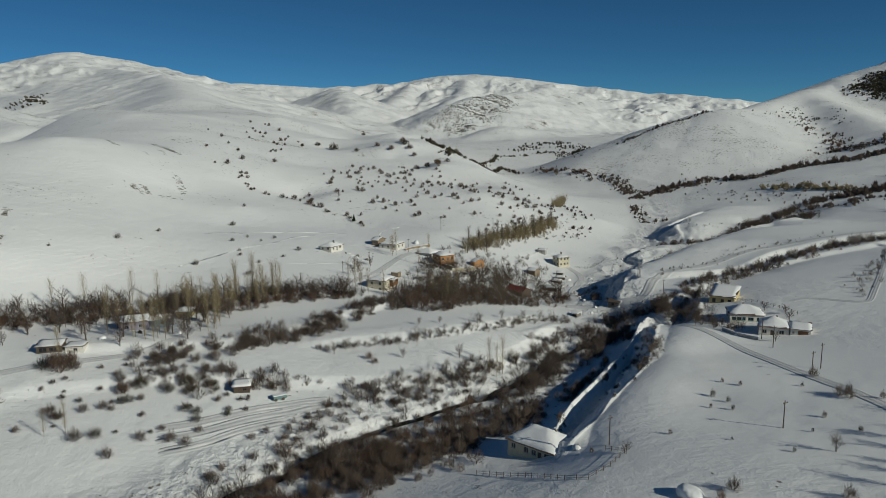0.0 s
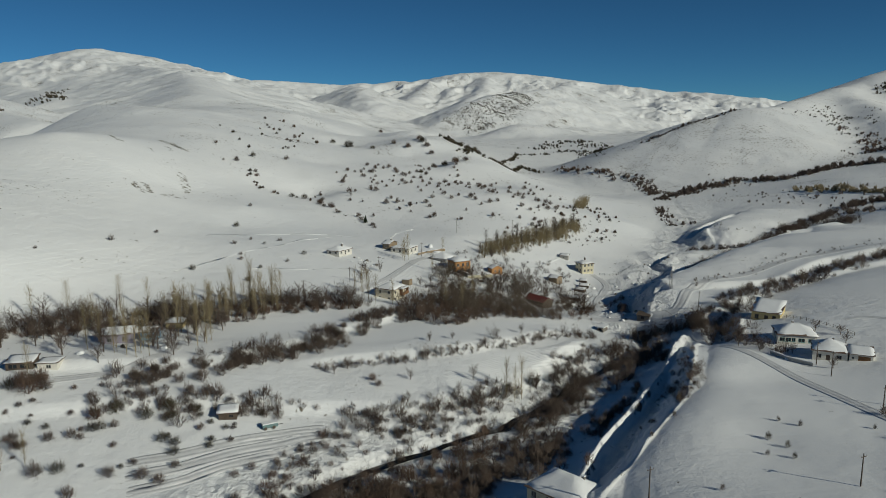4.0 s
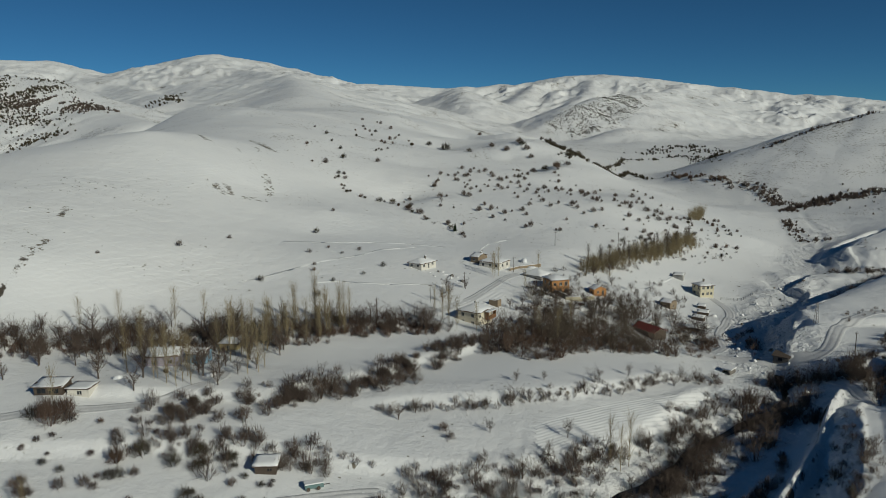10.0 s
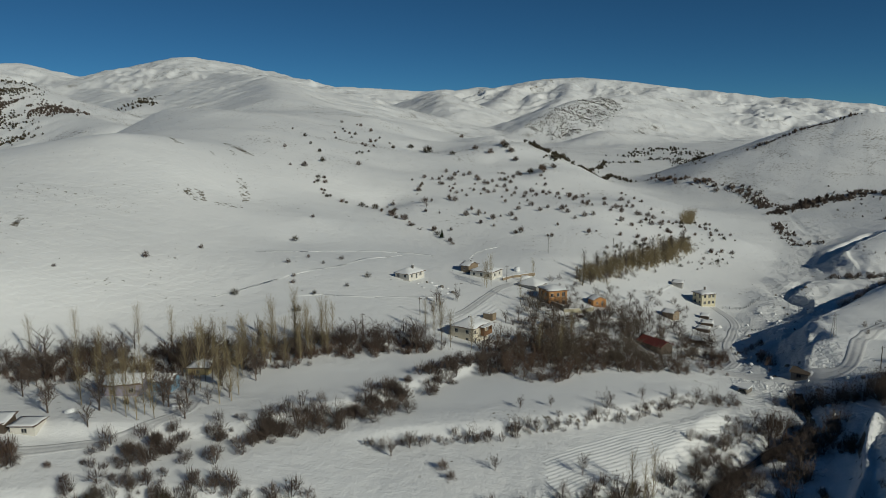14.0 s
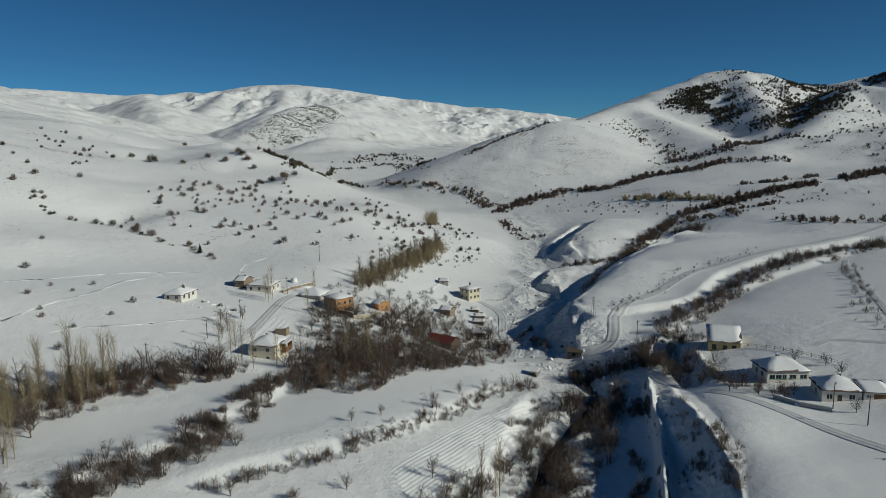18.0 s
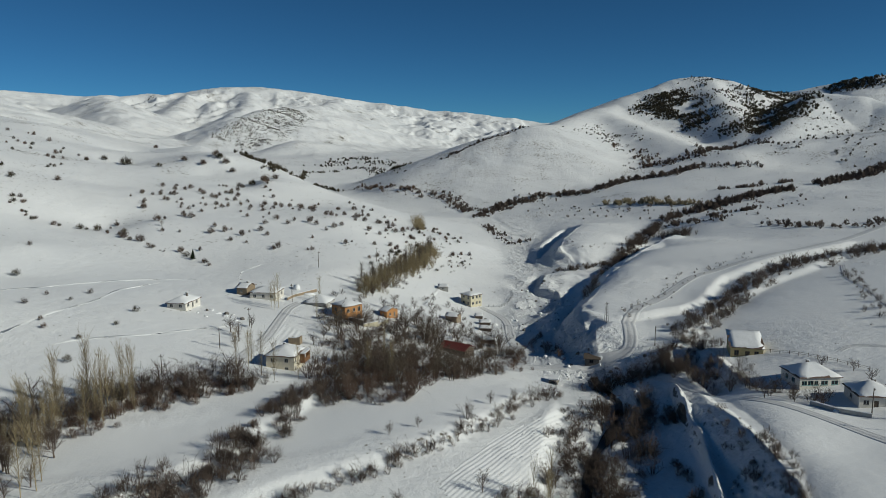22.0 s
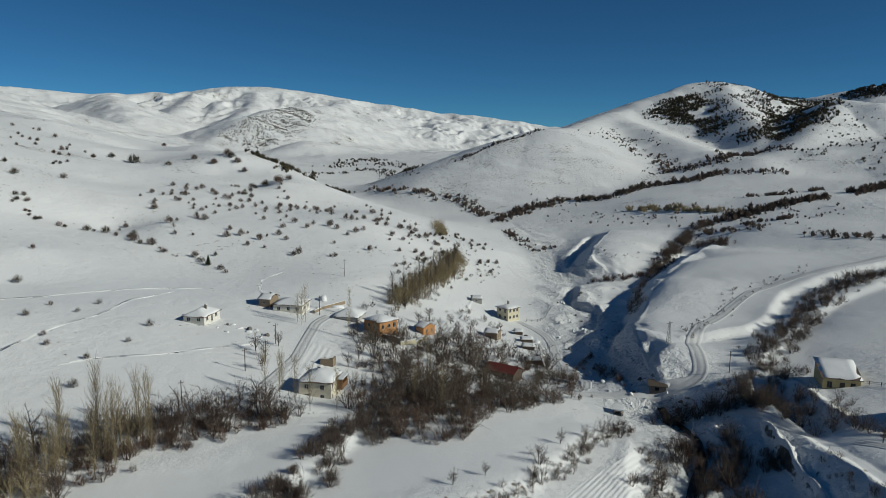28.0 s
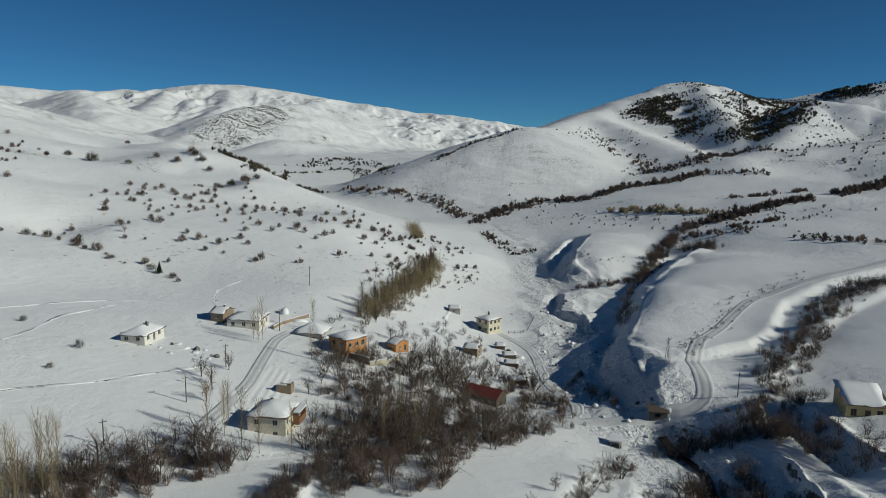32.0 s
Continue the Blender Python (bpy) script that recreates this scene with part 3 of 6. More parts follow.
MUD = simple("mud_wall", (0.30, 0.23, 0.15), (0.22, 0.17, 0.12), 1.5)
DARK_WOOD = simple("weathered_wood", (0.075, 0.055, 0.04), (0.13, 0.10, 0.075), 4.0)
BROWN_WOOD = simple("brown_wood", (0.24, 0.12, 0.05), (0.17, 0.085, 0.04), 4.0)
RED_TIN = simple("red_sheet_metal", (0.20, 0.045, 0.035), (0.14, 0.04, 0.03), 0.8, 0.55)
FRAME = simple("window_frame", (0.55, 0.54, 0.5), None, 5.0)
TEAL_FRAME = simple("teal_shutter", (0.16, 0.33, 0.33), None, 5.0)
STONE = simple("field_stone", (0.20, 0.18, 0.155), (0.12, 0.11, 0.10), 1.5)
TEAL = simple("teal_tin", (0.12, 0.22, 0.22), (0.2, 0.26, 0.25), 1.5, 0.5)
STEEL = simple("grey_steel", (0.30, 0.30, 0.31), (0.22, 0.2, 0.19), 3.0, 0.5, 0.2, 0.01, 0.6)
ROOF_TILE = simple("brown_roof", (0.16, 0.10, 0.075), (0.11, 0.08, 0.065), 2.0)

GLASS, _nt, _p = material("window_glass")
_p.inputs["Base Color"].default_value = (0.02, 0.025, 0.03, 1)
_p.inputs["Roughness"].default_value = 0.08
WATER, _nt, _p = material("stream_water")
_p.inputs["Base Color"].default_value = (0.012, 0.014, 0.013, 1)
_p.inputs["Roughness"].default_value = 0.12
bump(_nt, _p, noise_node(_nt, 2.0, 4, 0.6).outputs[0], 0.3, 0.08)


# ---- building helpers ----
def part(name, bm, mat, parent=None, label="", smooth_faces=False):
    me = bpy.data.meshes.new(name)
    bmesh.ops.recalc_face_normals(bm, faces=bm.faces)
    bm.to_mesh(me)
    bm.free()
    me.materials.append(mat)
    if smooth_faces:
        me.polygons.foreach_set("use_smooth", [True] * len(me.polygons))
    ob = new(name, me)
    ob.parent = parent
    if label:
        ob["label"] = label
    return ob


def base(name, x, y, turn=0.0, z=None, **tags):
    e = new(name)
    e.matrix_world = pose(x, y, ground_at(x, y) if z is None else z, 0, 0, turn)
    return tagged(e, **tags)


def box(bm, x0, y0, z0, x1, y1, z1, m=None):
    vs = [bm.verts.new(Vector((x, y, z)) if m is None else m @ Vector((x, y, z))) for z in (z0, z1) for x, y in ((x0, y0), (x1, y0), (x1, y1), (x0, y1))]
    for f in ((0, 3, 2, 1), (4, 5, 6, 7), (0, 1, 5, 4), (1, 2, 6, 5), (2, 3, 7, 6), (3, 0, 4, 7)):
        bm.faces.new([vs[i] for i in f])
    return vs


def boxed(name, size, mat, parent, m=None, label=""):
    bm = bmesh.new()
    box(bm, *size, m)
    return part(name, bm, mat, parent, label)


def prism(bm, a, b, r0, r1, n=6):
    """A tapered round bar from a to b."""
    a, b = Vector(a), Vector(b)
    u = (b - a).normalized()
    s = u.orthogonal().normalized()
    t = u.cross(s)
    ra = [bm.verts.new(a + (s * math.cos(k * math.tau / n) + t * math.sin(k * math.tau / n)) * r0) for k in range(n)]
    rb = [bm.verts.new(b + (s * math.cos(k * math.tau / n) + t * math.sin(k * math.tau / n)) * r1) for k in range(n)]
    for k in range(n):
        bm.faces.new((ra[k], ra[(k + 1) % n], rb[(k + 1) % n], rb[k]))
    bm.faces.new(ra[::-1])
    bm.faces.new(rb)


def wall_with_holes(bm, length, height, holes, thick, m):
    """One closed wall from u=0 to length, z from -1 to height, cut through at the holes (u0, z0, u1, z1)."""
    us = sorted({0.0, length, *[h[0] for h in holes], *[h[2] for h in holes]})
    zs = sorted({-1.0, height, *[h[1] for h in holes], *[h[3] for h in holes]})
    solid = {(i, k) for i in range(len(us) - 1) for k in range(len(zs) - 1)
             if not any(h[0] <= us[i] and us[i + 1] <= h[2] and h[1] <= zs[k] and zs[k + 1] <= h[3] for h in holes)}
    made = {}

    def corner(i, k, v):
        if (i, k, v) not in made:
            made[i, k, v] = bm.verts.new(m @ Vector((us[i], v, zs[k])))
        return made[i, k, v]

    for i, k in solid:
        for v in (0, thick):
            bm.faces.new([corner(a, b, v) for a, b in ((i, k), (i + 1, k), (i + 1, k + 1), (i, k + 1))])
        for (di, dk), (a, b) in (((0, -1), ((i, k), (i + 1, k))), ((1, 0), ((i + 1, k), (i + 1, k + 1))), ((0, 1), ((i + 1, k + 1), (i, k + 1))), ((-1, 0), ((i, k + 1), (i, k)))):
            if (i + di, k + dk) not in solid:
                bm.faces.new((corner(*a, 0), corner(*b, 0), corner(*b, thick), corner(*a, thick)))


def roof_shell(kind, w, d, z, rise, over, thick, lift=0.0):
    """A closed roof slab: hip, gable (ridge along x), or lean-to."""
    x0, x1, y0, y1 = -over, w + over, -over, d + over
    bm = bmesh.new()
    if kind == "flat":
        box(bm, x0, y0, z + lift, x1, y1, z + lift + thick)
        return bm
    if kind == "lean":
        lo = [(x0, y0, z), (x1, y0, z), (x1, y1, z + rise), (x0, y1, z + rise)]
        faces = [(0, 1, 2, 3)]
    elif kind == "gable":
        ym = d / 2
        lo = [(x0, y0, z), (x1, y0, z), (x1, ym, z + rise), (x0, ym, z + rise), (x1, y1, z), (x0, y1, z)]
        faces = [(0, 1, 2, 3), (3, 2, 4, 5)]
    else:
        if w >= d:
            k = (d + 2 * over) / 2
            r0, r1 = (x0 + k * 0.95, d / 2, z + rise), (x1 - k * 0.95, d / 2, z + rise)
            lo = [(x0, y0, z), (x1, y0, z), (x1, y1, z), (x0, y1, z), r0, r1]
            faces = [(0, 1, 5, 4), (1, 2, 5), (2, 3, 4, 5), (3, 0, 4)]
        else:
            k = (w + 2 * over) / 2
            r0, r1 = (w / 2, y0 + k * 0.95, z + rise), (w / 2, y1 - k * 0.95, z + rise)
            lo = [(x0, y0, z), (x1, y0, z), (x1, y1, z), (x0, y1, z), r0, r1]
            faces = [(0, 1, 4), (1, 2, 5, 4), (2, 3, 5), (3, 0, 4, 5)]
    a = [bm.verts.new((p[0], p[1], p[2] + lift)) for p in lo]
    b = [bm.verts.new((p[0], p[1], p[2] + lift + thick)) for p in lo]
    edges = {}
    for f in faces:
        bm.faces.new([b[i] for i in f])
        bm.faces.new([a[i] for i in f[::-1]])
        for i, j in zip(f, f[1:] + f[:1]):
            edges[(i, j)] = True
    for i, j in edges:
        if (j, i) not in edges:
            bm.faces.new((a[i], a[j], b[j], b[i]))
    return bm


def snow_blanket(kind, w, d, z, rise, over, thick, rng):
    """Snow lying on a roof: the roof's shape, thickened, softened and uneven."""
    bm = roof_shell(kind, w, d, z, rise, over, thick)
    bmesh.ops.subdivide_edges(bm, edges=[e for e in bm.edges if e.calc_length() > 0.8], cuts=4, use_grid_fill=True)
    for v in bm.verts:
        n = noise.noise(Vector((v.co.x * 0.7 + rng.random() * 0.01, v.co.y * 0.7, v.co.z)))
        edge = min(v.co.x + over, w + over - v.co.x, v.co.y + over, d + over - v.co.y)
        v.co.z += 0.10 * n - 0.10 * max(0.0, 1 - edge / 0.5)
        v.co.x += 0.06 * noise.noise(v.co * 1.3)
        v.co.y += 0.06 * noise.noise(v.co * 1.3 + Vector((5, 5, 5)))
    return bm


def window(parent, m, w, h, frame_mat, shutters=False):
    bm = bmesh.new()
    f = 0.09
    for r in ((0, 0, f, h), (w - f, 0, w, h), (f, 0, w - f, f), (f, h - f, w - f, h), (w / 2 - f / 2, f, w / 2 + f / 2, h - f)):
        box(bm, r[0], 0.05, r[1], r[2], 0.15, r[3], m)
    win = part("window", bm, frame_mat, parent)
    bm = bmesh.new()
    box(bm, f, 0.09, f, w - f, 0.12, h - f, m)
    part("pane", bm, GLASS, win)
    bm = bmesh.new()
    box(bm, -0.08, -0.10, -0.07, w + 0.08, 0.03, -0.005, m)
    part("sill", bm, frame_mat, win)
    return win


def house(name, corner, turn, w, d, h, roof, rise, wall_mat, label, fronts, lefts=(), rights=(), over=0.45, roof_mat=None, snow=0.10,
          chimney=None, frame_mat=None, category="house", doors=(), z=None, group=""):
    """A house whose front runs from its left near corner; windows are (u, sill, width, height) on the front, left and right walls."""
    rng = random.Random(int(abs(corner[0] * 31 + corner[1] * 7)))
    rot = radians(turn)
    mid = (corner[0] + math.cos(rot) * w / 2 - math.sin(rot) * d / 2, corner[1] + math.sin(rot) * w / 2 + math.cos(rot) * d / 2)
    zz = ground_at(*mid) * 0.5 + min(ground_at(*corner), ground_at(*mid)) * 0.5 if z is None else z
    e = base(name, corner[0], corner[1], turn, zz, label=label, category=category, group=group)
    frame_mat, roof_mat = frame_mat or FRAME, roof_mat or ROOF_TILE
    gable_top = rise if roof == "lean" else 0.0
    sides = (("front", w, Matrix.Identity(4), fronts, doors), ("right", d, pose(w, 0, 0, 0, 0, 90), rights, ()),
             ("back", w, pose(w, d, 0, 0, 0, 180), (), ()), ("left", d, pose(0, d, 0, 0, 0, 270), lefts, ()))
    for side, length, m, wins, drs in sides:
        holes = [(u, s, u + ww, s + wh) for u, s, ww, wh in wins] + [(u, 0.0, u + dw, dh) for u, dw, dh, _ in drs]
        cut = 0.3 if side in ("right", "left") else 0.0
        bm = bmesh.new()
        hole_in = [(max(0, q[0] - cut), q[1], q[2] - cut, q[3]) for q in holes]
        wall_with_holes(bm, length - 2 * cut, h, hole_in, 0.3, m @ Matrix.Translation((cut, 0, 0)))
        if roof == "gable" and cut:
            a = [bm.verts.new(m @ Vector(p)) for p in ((cut, 0, h), (length - cut, 0, h), (length / 2, 0, h + rise * 0.93))]
            b = [bm.verts.new(m @ Vector(p)) for p in ((cut, 0.3, h), (length - cut, 0.3, h), (length / 2, 0.3, h + rise * 0.93))]
            bm.faces.new(a), bm.faces.new(b[::-1])
            for i in range(3):
                bm.faces.new((a[i], a[(i + 1) % 3], b[(i + 1) % 3], b[i]))
        if roof == "lean" and (cut or side == "back"):
            if side == "back":
                box(bm, 0, 0, h, length, 0.3, h + rise * 0.97, m)
            else:
                hi = (cut, length - cut) if side == "left" else (length - cut, cut)
                a = [bm.verts.new(m @ Vector(p)) for p in ((hi[1], 0, h), (hi[0], 0, h), (hi[0], 0, h + rise * 0.95))]
                b = [bm.verts.new(m @ Vector(p)) for p in ((hi[1], 0.3, h), (hi[0], 0.3, h), (hi[0], 0.3, h + rise * 0.95))]
                bm.faces.new(a), bm.faces.new(b[::-1])
                for i in range(3):
                    bm.faces.new((a[i], a[(i + 1) % 3], b[(i + 1) % 3], b[i]))
        part("wall", bm, wall_mat, e)
        for u, s, ww, wh in wins:
            window(e, m @ Matrix.Translation((u, 0, s)), ww, wh, frame_mat)
        for u, dw, dh, dm in drs:
            dr = boxed("door", (u + 0.02, 0.06, 0, u + dw - 0.02, 0.13, dh - 0.02), dm, e, m)
            boxed("door_handle", (u + dw - 0.25, 0.02, 1.0, u + dw - 0.12, 0.06, 1.05), STEEL, dr, m)
    part("roof", roof_shell(roof, w, d, h, rise, over, 0.14), roof_mat, e)
    if snow:
        part("snow_cover", snow_blanket(roof, w, d, h + 0.145, rise, over - 0.03, snow, rng), ROOF_SNOW, e, "uneven roof snow", True)
    if chimney:
        u, v, top = chimney
        ch = boxed("chimney", (u, v, h - 0.2, u + 0.6, v + 0.6, top), STONE, e)
        boxed("snow_cap", (u - 0.05, v - 0.05, top + 0.004, u + 0.65, v + 0.65, top + 0.2), ROOF_SNOW, ch)
    return e


# ---- houses on the east bench ----
house("barn", (96.2, 250.6), -33, 8.6, 9.5, 2.9, "lean", 2.4, YELLOW, "yellow-washed farm building with a sloping snow-covered roof",
      [(1.0, 0.6, 1.2, 1.5), (6.3, 0.6, 1.2, 1.5)], doors=[(3.9, 1.2, 2.0, DARK_WOOD)], frame_mat=DARK_WOOD, category="barn", z=1.9)
house("house", (91.6, 220.4), -14, 10.2, 8.5, 3.0, "hip", 2.3, WHITE, "white bungalow with teal window frames and a snowy hip roof",
      [(0.5, 1.1, 1.4, 1.1), (2.1, 1.1, 1.4, 1.1), (3.7, 1.1, 1.0, 1.1), (5.4, 1.1, 1.7, 1.1), (8.0, 1.1, 1.7, 1.1)], lefts=[(2, 1.1, 1.3, 1.1), (5, 1.1, 1.3, 1.1)],
      frame_mat=TEAL_FRAME, chimney=(4.2, 4.6, 5.9), z=3.1)
house("house", (94.6, 206.2), -25, 8.2, 8.0, 2.9, "hip", 2.3, WHITE, "white bungalow under deep roof snow beside a garage",
      [(0.9, 0.9, 1.3, 1.2), (5.6, 1.0, 1.3, 1.2)], lefts=[(3, 1.0, 1.3, 1.1)], chimney=(4.4, 4.0, 5.7), doors=[(3.2, 1.0, 2.0, DARK_WOOD)], z=3.3)
house("garage", (102.3, 202.4), -25, 5.4, 6.0, 2.6, "lean", 0.7, WHITE, "white flat-roofed garage with a brown wooden door",
      [(0.5, 1.2, 0.6, 0.7)], doors=[(2.0, 2.8, 2.2, BROWN_WOOD)], category="garage", z=3.8)
house("cottage", (13.4, 147.4), -42, 12.0, 9.0, 2.7, "hip", 2.9, PALE_YELLOW, "cream cottage with a broad snow-covered hip roof in the yard",
      [(1.0, 0.9, 1.2, 1.3), (4.4, 0.9, 1.2, 1.3), (6.4, 0.9, 1.2, 1.3), (9.6, 0.9, 1.6, 1.3)], rights=[(1.5, 0.9, 1.2, 1.3), (5.6, 0.9, 1.2, 1.3)],
      doors=[(8.0, 1.0, 2.0, DARK_WOOD)], chimney=(8.5, 5.5, 5.6), category="cottage", z=-4.0)

# ---- the hamlet under the west slope ----
house("house", (-59.5, 332.0), -27, 6.6, 9.6, 2.3, "hip", 1.7, WHITE, "small white bungalow standing alone on the snow slope",
      [(1.0, 1.0, 1.1, 1.1), (4.2, 1.0, 1.1, 1.1)], rights=[(1.2, 1.0, 1.2, 1.1), (4.2, 0.2, 1.0, 1.9), (6.6, 1.0, 1.3, 1.1)], chimney=(4.0, 5.0, 4.9), z=8.4)
house("long_house", (-32.6, 347.6), -24, 9.6, 9.0, 2.8, "hip", 1.5, WHITE, "low grey-white house with a broad snowy roof",
      [(1.2, 1.0, 1.1, 1.2), (4.4, 1.0, 1.1, 1.2), (7.4, 1.0, 1.1, 1.2)], rights=[(2.0, 1.0, 1.2, 1.2), (6.0, 1.0, 1.2, 1.2)], z=6.3)
house("hut", (-37.0, 353.0), -30, 4.0, 6.5, 2.4, "gable", 1.3, MUD, "little mud-brick hut with a snowy roof", [(1.4, 0.9, 0.9, 0.9)], category="hut", z=7.6, chimney=(2.5, 3.0, 4.3))
house("apartment_house", (-5.6, 331.3), -62, 7.6, 7.4, 6.0, "hip", 1.4, ORANGE, "two-storey orange brick house with a shallow snowy roof",
      [(1.6, 1.0, 1.2, 1.3), (4.8, 1.0, 1.2, 1.3), (1.6, 3.9, 1.2, 1.3), (4.8, 3.9, 1.2, 1.3)],
      rights=[(0.8, 1.0, 1.2, 1.3), (3.2, 1.0, 1.2, 1.3), (5.4, 0.9, 1.3, 1.7), (0.8, 3.9, 1.2, 1.3), (3.2, 3.9, 1.2, 1.3), (5.4, 3.7, 1.3, 1.7)], z=0.6)
house("annex", (-14.0, 341.5), -30, 8.5, 8.0, 2.8, "hip", 2.2, GREY_WALL, "low annex with a big snow-covered roof behind the brick house",
      [(2.0, 0.9, 1.1, 1.1), (5.5, 0.9, 1.1, 1.1)], roof_mat=STEEL, z=2.6)
house("cabin", (12.5, 335.5), -60, 3.6, 5.4, 2.5, "gable", 1.2, ORANGE, "small orange outbuilding with a snowy gable roof", [(1.2, 0.8, 0.9, 1.0)], rights=[(1.2, 0.9, 0.9, 1.0), (3.4, 0.1, 0.9, 1.9)], category="outbuilding", z=-0.6)
house("villa", (59.0, 380.2), -66, 6.4, 6.6, 4.9, "hip", 1.3, PALE_YELLOW, "two-storey pale green-yellow house with a snowy hip roof",
      [(1.2, 0.9, 1.2, 1.2), (4.2, 0.9, 1.2, 1.2), (1.2, 3.5, 1.2, 1.2), (4.2, 3.3, 1.2, 1.6)],
      rights=[(0.8, 0.9, 1.2, 1.2), (3.0, 0.9, 1.2, 1.2), (4.9, 0.9, 1.1, 1.2), (0.8, 3.5, 1.2, 1.2), (3.0, 3.5, 1.2, 1.2), (4.9, 3.5, 1.1, 1.2)], chimney=(3, 3, 7.6), z=-9.6)
house("house", (-31.4, 279.0), -26, 8.0, 8.2, 4.8, "hip", 2.0, CREAM, "cream two-storey house among bare poplars",
      [(1.4, 0.7, 1.1, 1.2), (5.2, 0.7, 1.1, 1.2), (1.4, 3.1, 1.1, 1.2), (5.2, 3.1, 1.1, 1.2)], rights=[(0.6, 0.7, 1.0, 1.2), (0.6, 3.1, 1.0, 1.2), (6.2, 0.7, 1.0, 1.2)],
      chimney=(3.0, 5.0, 7.0), z=1.2)
_loggia = base("loggia", -22.35, 278.3, 64, 3.6, label="brown timber loggia on the cream house wall", category="loggia")
boxed("floor_slab", (0, -1.3, -0.2, 4.6, -0.004, 0.0), BROWN_WOOD, _loggia)
boxed("parapet", (0, -1.3, 0.004, 4.6, -1.2, 1.1), BROWN_WOOD, _loggia)
boxed("side_wall", (0, -1.19, 0.004, 0.1, -0.004, 2.2), BROWN_WOOD, _loggia)
boxed("side_wall", (4.5, -1.19, 0.004, 4.6, -0.004, 2.2), BROWN_WOOD, _loggia)
for _u in (0.1, 1.55, 3.0):
    boxed("post", (_u, -1.3, 1.104, _u + 0.12, -1.2, 2.2), BROWN_WOOD, _loggia)
boxed("canopy", (-0.1, -1.4, 2.204, 4.7, -0.004, 2.32), ROOF_TILE, _loggia)
boxed("snow_cover", (-0.1, -1.4, 2.324, 4.7, -0.004, 2.55), ROOF_SNOW, _loggia)
house("tin_shed", (27.5, 309.5), -52, 9.8, 5.6, 2.3, "gable", 1.6, DARK_WOOD, "long shed with a dark red sheet-metal roof clear of snow", [], roof_mat=RED_TIN, snow=0, category="shed", z=-8.0)
house("shed", (52.5, 393.0), -20, 4.4, 3.6, 2.2, "lean", 0.5, GREY_WALL, "small grey shed on the snowy bank", [(1.6, 0.9, 0.8, 0.8)], category="shed", z=-5.8)
house("shed", (41.0, 346.0), -40, 4.6, 4.6, 2.8, "gable", 1.1, MUD, "small tan stone shed with a snowy roof", [(1.8, 0.9, 0.9, 0.9)], rights=[(1.8, 0.9, 0.9, 0.9)], category="shed", z=-7.9)
for _i, (_x, _y, _t, _w) in enumerate(((57.5, 357.5, -20, 3.6), (55.5, 346.5, -15, 5.0), (52.0, 338.0, -28, 5.2), (46.5, 321.5, -12, 6.0), (29.5, 315.5, -35, 5.0))):
    house("low_store", (_x, _y), _t, _w * 0.85, 2.6, 1.1, "lean", 0.4, DARK_WOOD, "low dark timber store half buried in snow", [], category="store",
          snow=0.3, over=0.25, group="low stores by the lane")

# ---- farmsteads by the orchard ----
house("farmhouse", (-103.6, 217.4), 20, 8.2, 6.4, 2.9, "gable", 1.5, LILAC_WALL, "lilac-grey farmhouse with a snowy roof behind poplars", [(1.2, 0.9, 1.2, 1.2), (5.2, 0.9, 1.2, 1.2)],
      lefts=[(2, 0.9, 1.2, 1.2)], z=3.6)
house("blue_cabin", (-95.2, 223.6), 8, 4.6, 4.6, 2.6, "gable", 1.0, BLUE_WALL, "light blue cabin with one white window", [(1.8, 0.9, 1.1, 1.0)], rights=[(1.6, 0.9, 1.0, 1.0)], category="cabin", z=3.2)
house("farm_store", (-92.8, 236.0), 6, 5.2, 4.6, 2.4, "hip", 1.1, YELLOW, "tan store with a snowy roof among the trees", [(2.0, 0.9, 1.0, 0.9)], category="store", z=2.6)
house("open_shed", (-117.6, 194.6), 10, 6.6, 4.4, 2.5, "lean", 0.7, DARK_WOOD, "dark open-fronted shed with thick roof snow", [(0.6, 0.9, 2.2, 1.2), (3.4, 0.9, 2.4, 1.2)], frame_mat=DARK_WOOD, category="shed", z=3.8)
house("hut", (-110.2, 196.2), 8, 5.0, 4.4, 2.3, "flat", 0.3, WHITE, "white flat-roofed hut with one dark window", [(2.2, 0.8, 1.2, 1.0)], category="hut", z=3.5)
house("field_hut", (-57.2, 180.2), 12, 4.2, 3.0, 1.7, "lean", 0.5, DARK_WOOD, "small dark timber field hut with a snow-covered roof", [(2.4, 0.5, 1.0, 0.7)], frame_mat=DARK_WOOD, category="hut", z=-2.8, snow=0.45)

trough = base("trailer", -46.0, 178.2, 30, label="snow-topped teal tin farm trailer in the meadow", category="trailer")
boxed("body", (0, 0, 0.35, 3.6, 1.6, 1.25), TEAL, trough)
boxed("snow_cover", (-0.05, -0.05, 1.255, 3.65, 1.65, 1.5), ROOF_SNOW, trough)
boxed("drawbar", (3.604, 0.7, 0.4, 5.0, 0.9, 0.52), STEEL, trough)
for _x in (0.6, 2.6):
    for _y in (-0.2, 1.604):
        bm = bmesh.new()
        prism(bm, (_x, _y, 0.35), (_x, _y + 0.2, 0.35), 0.36, 0.36, 12)
        part("wheel", bm, DARK_WOOD, trough)

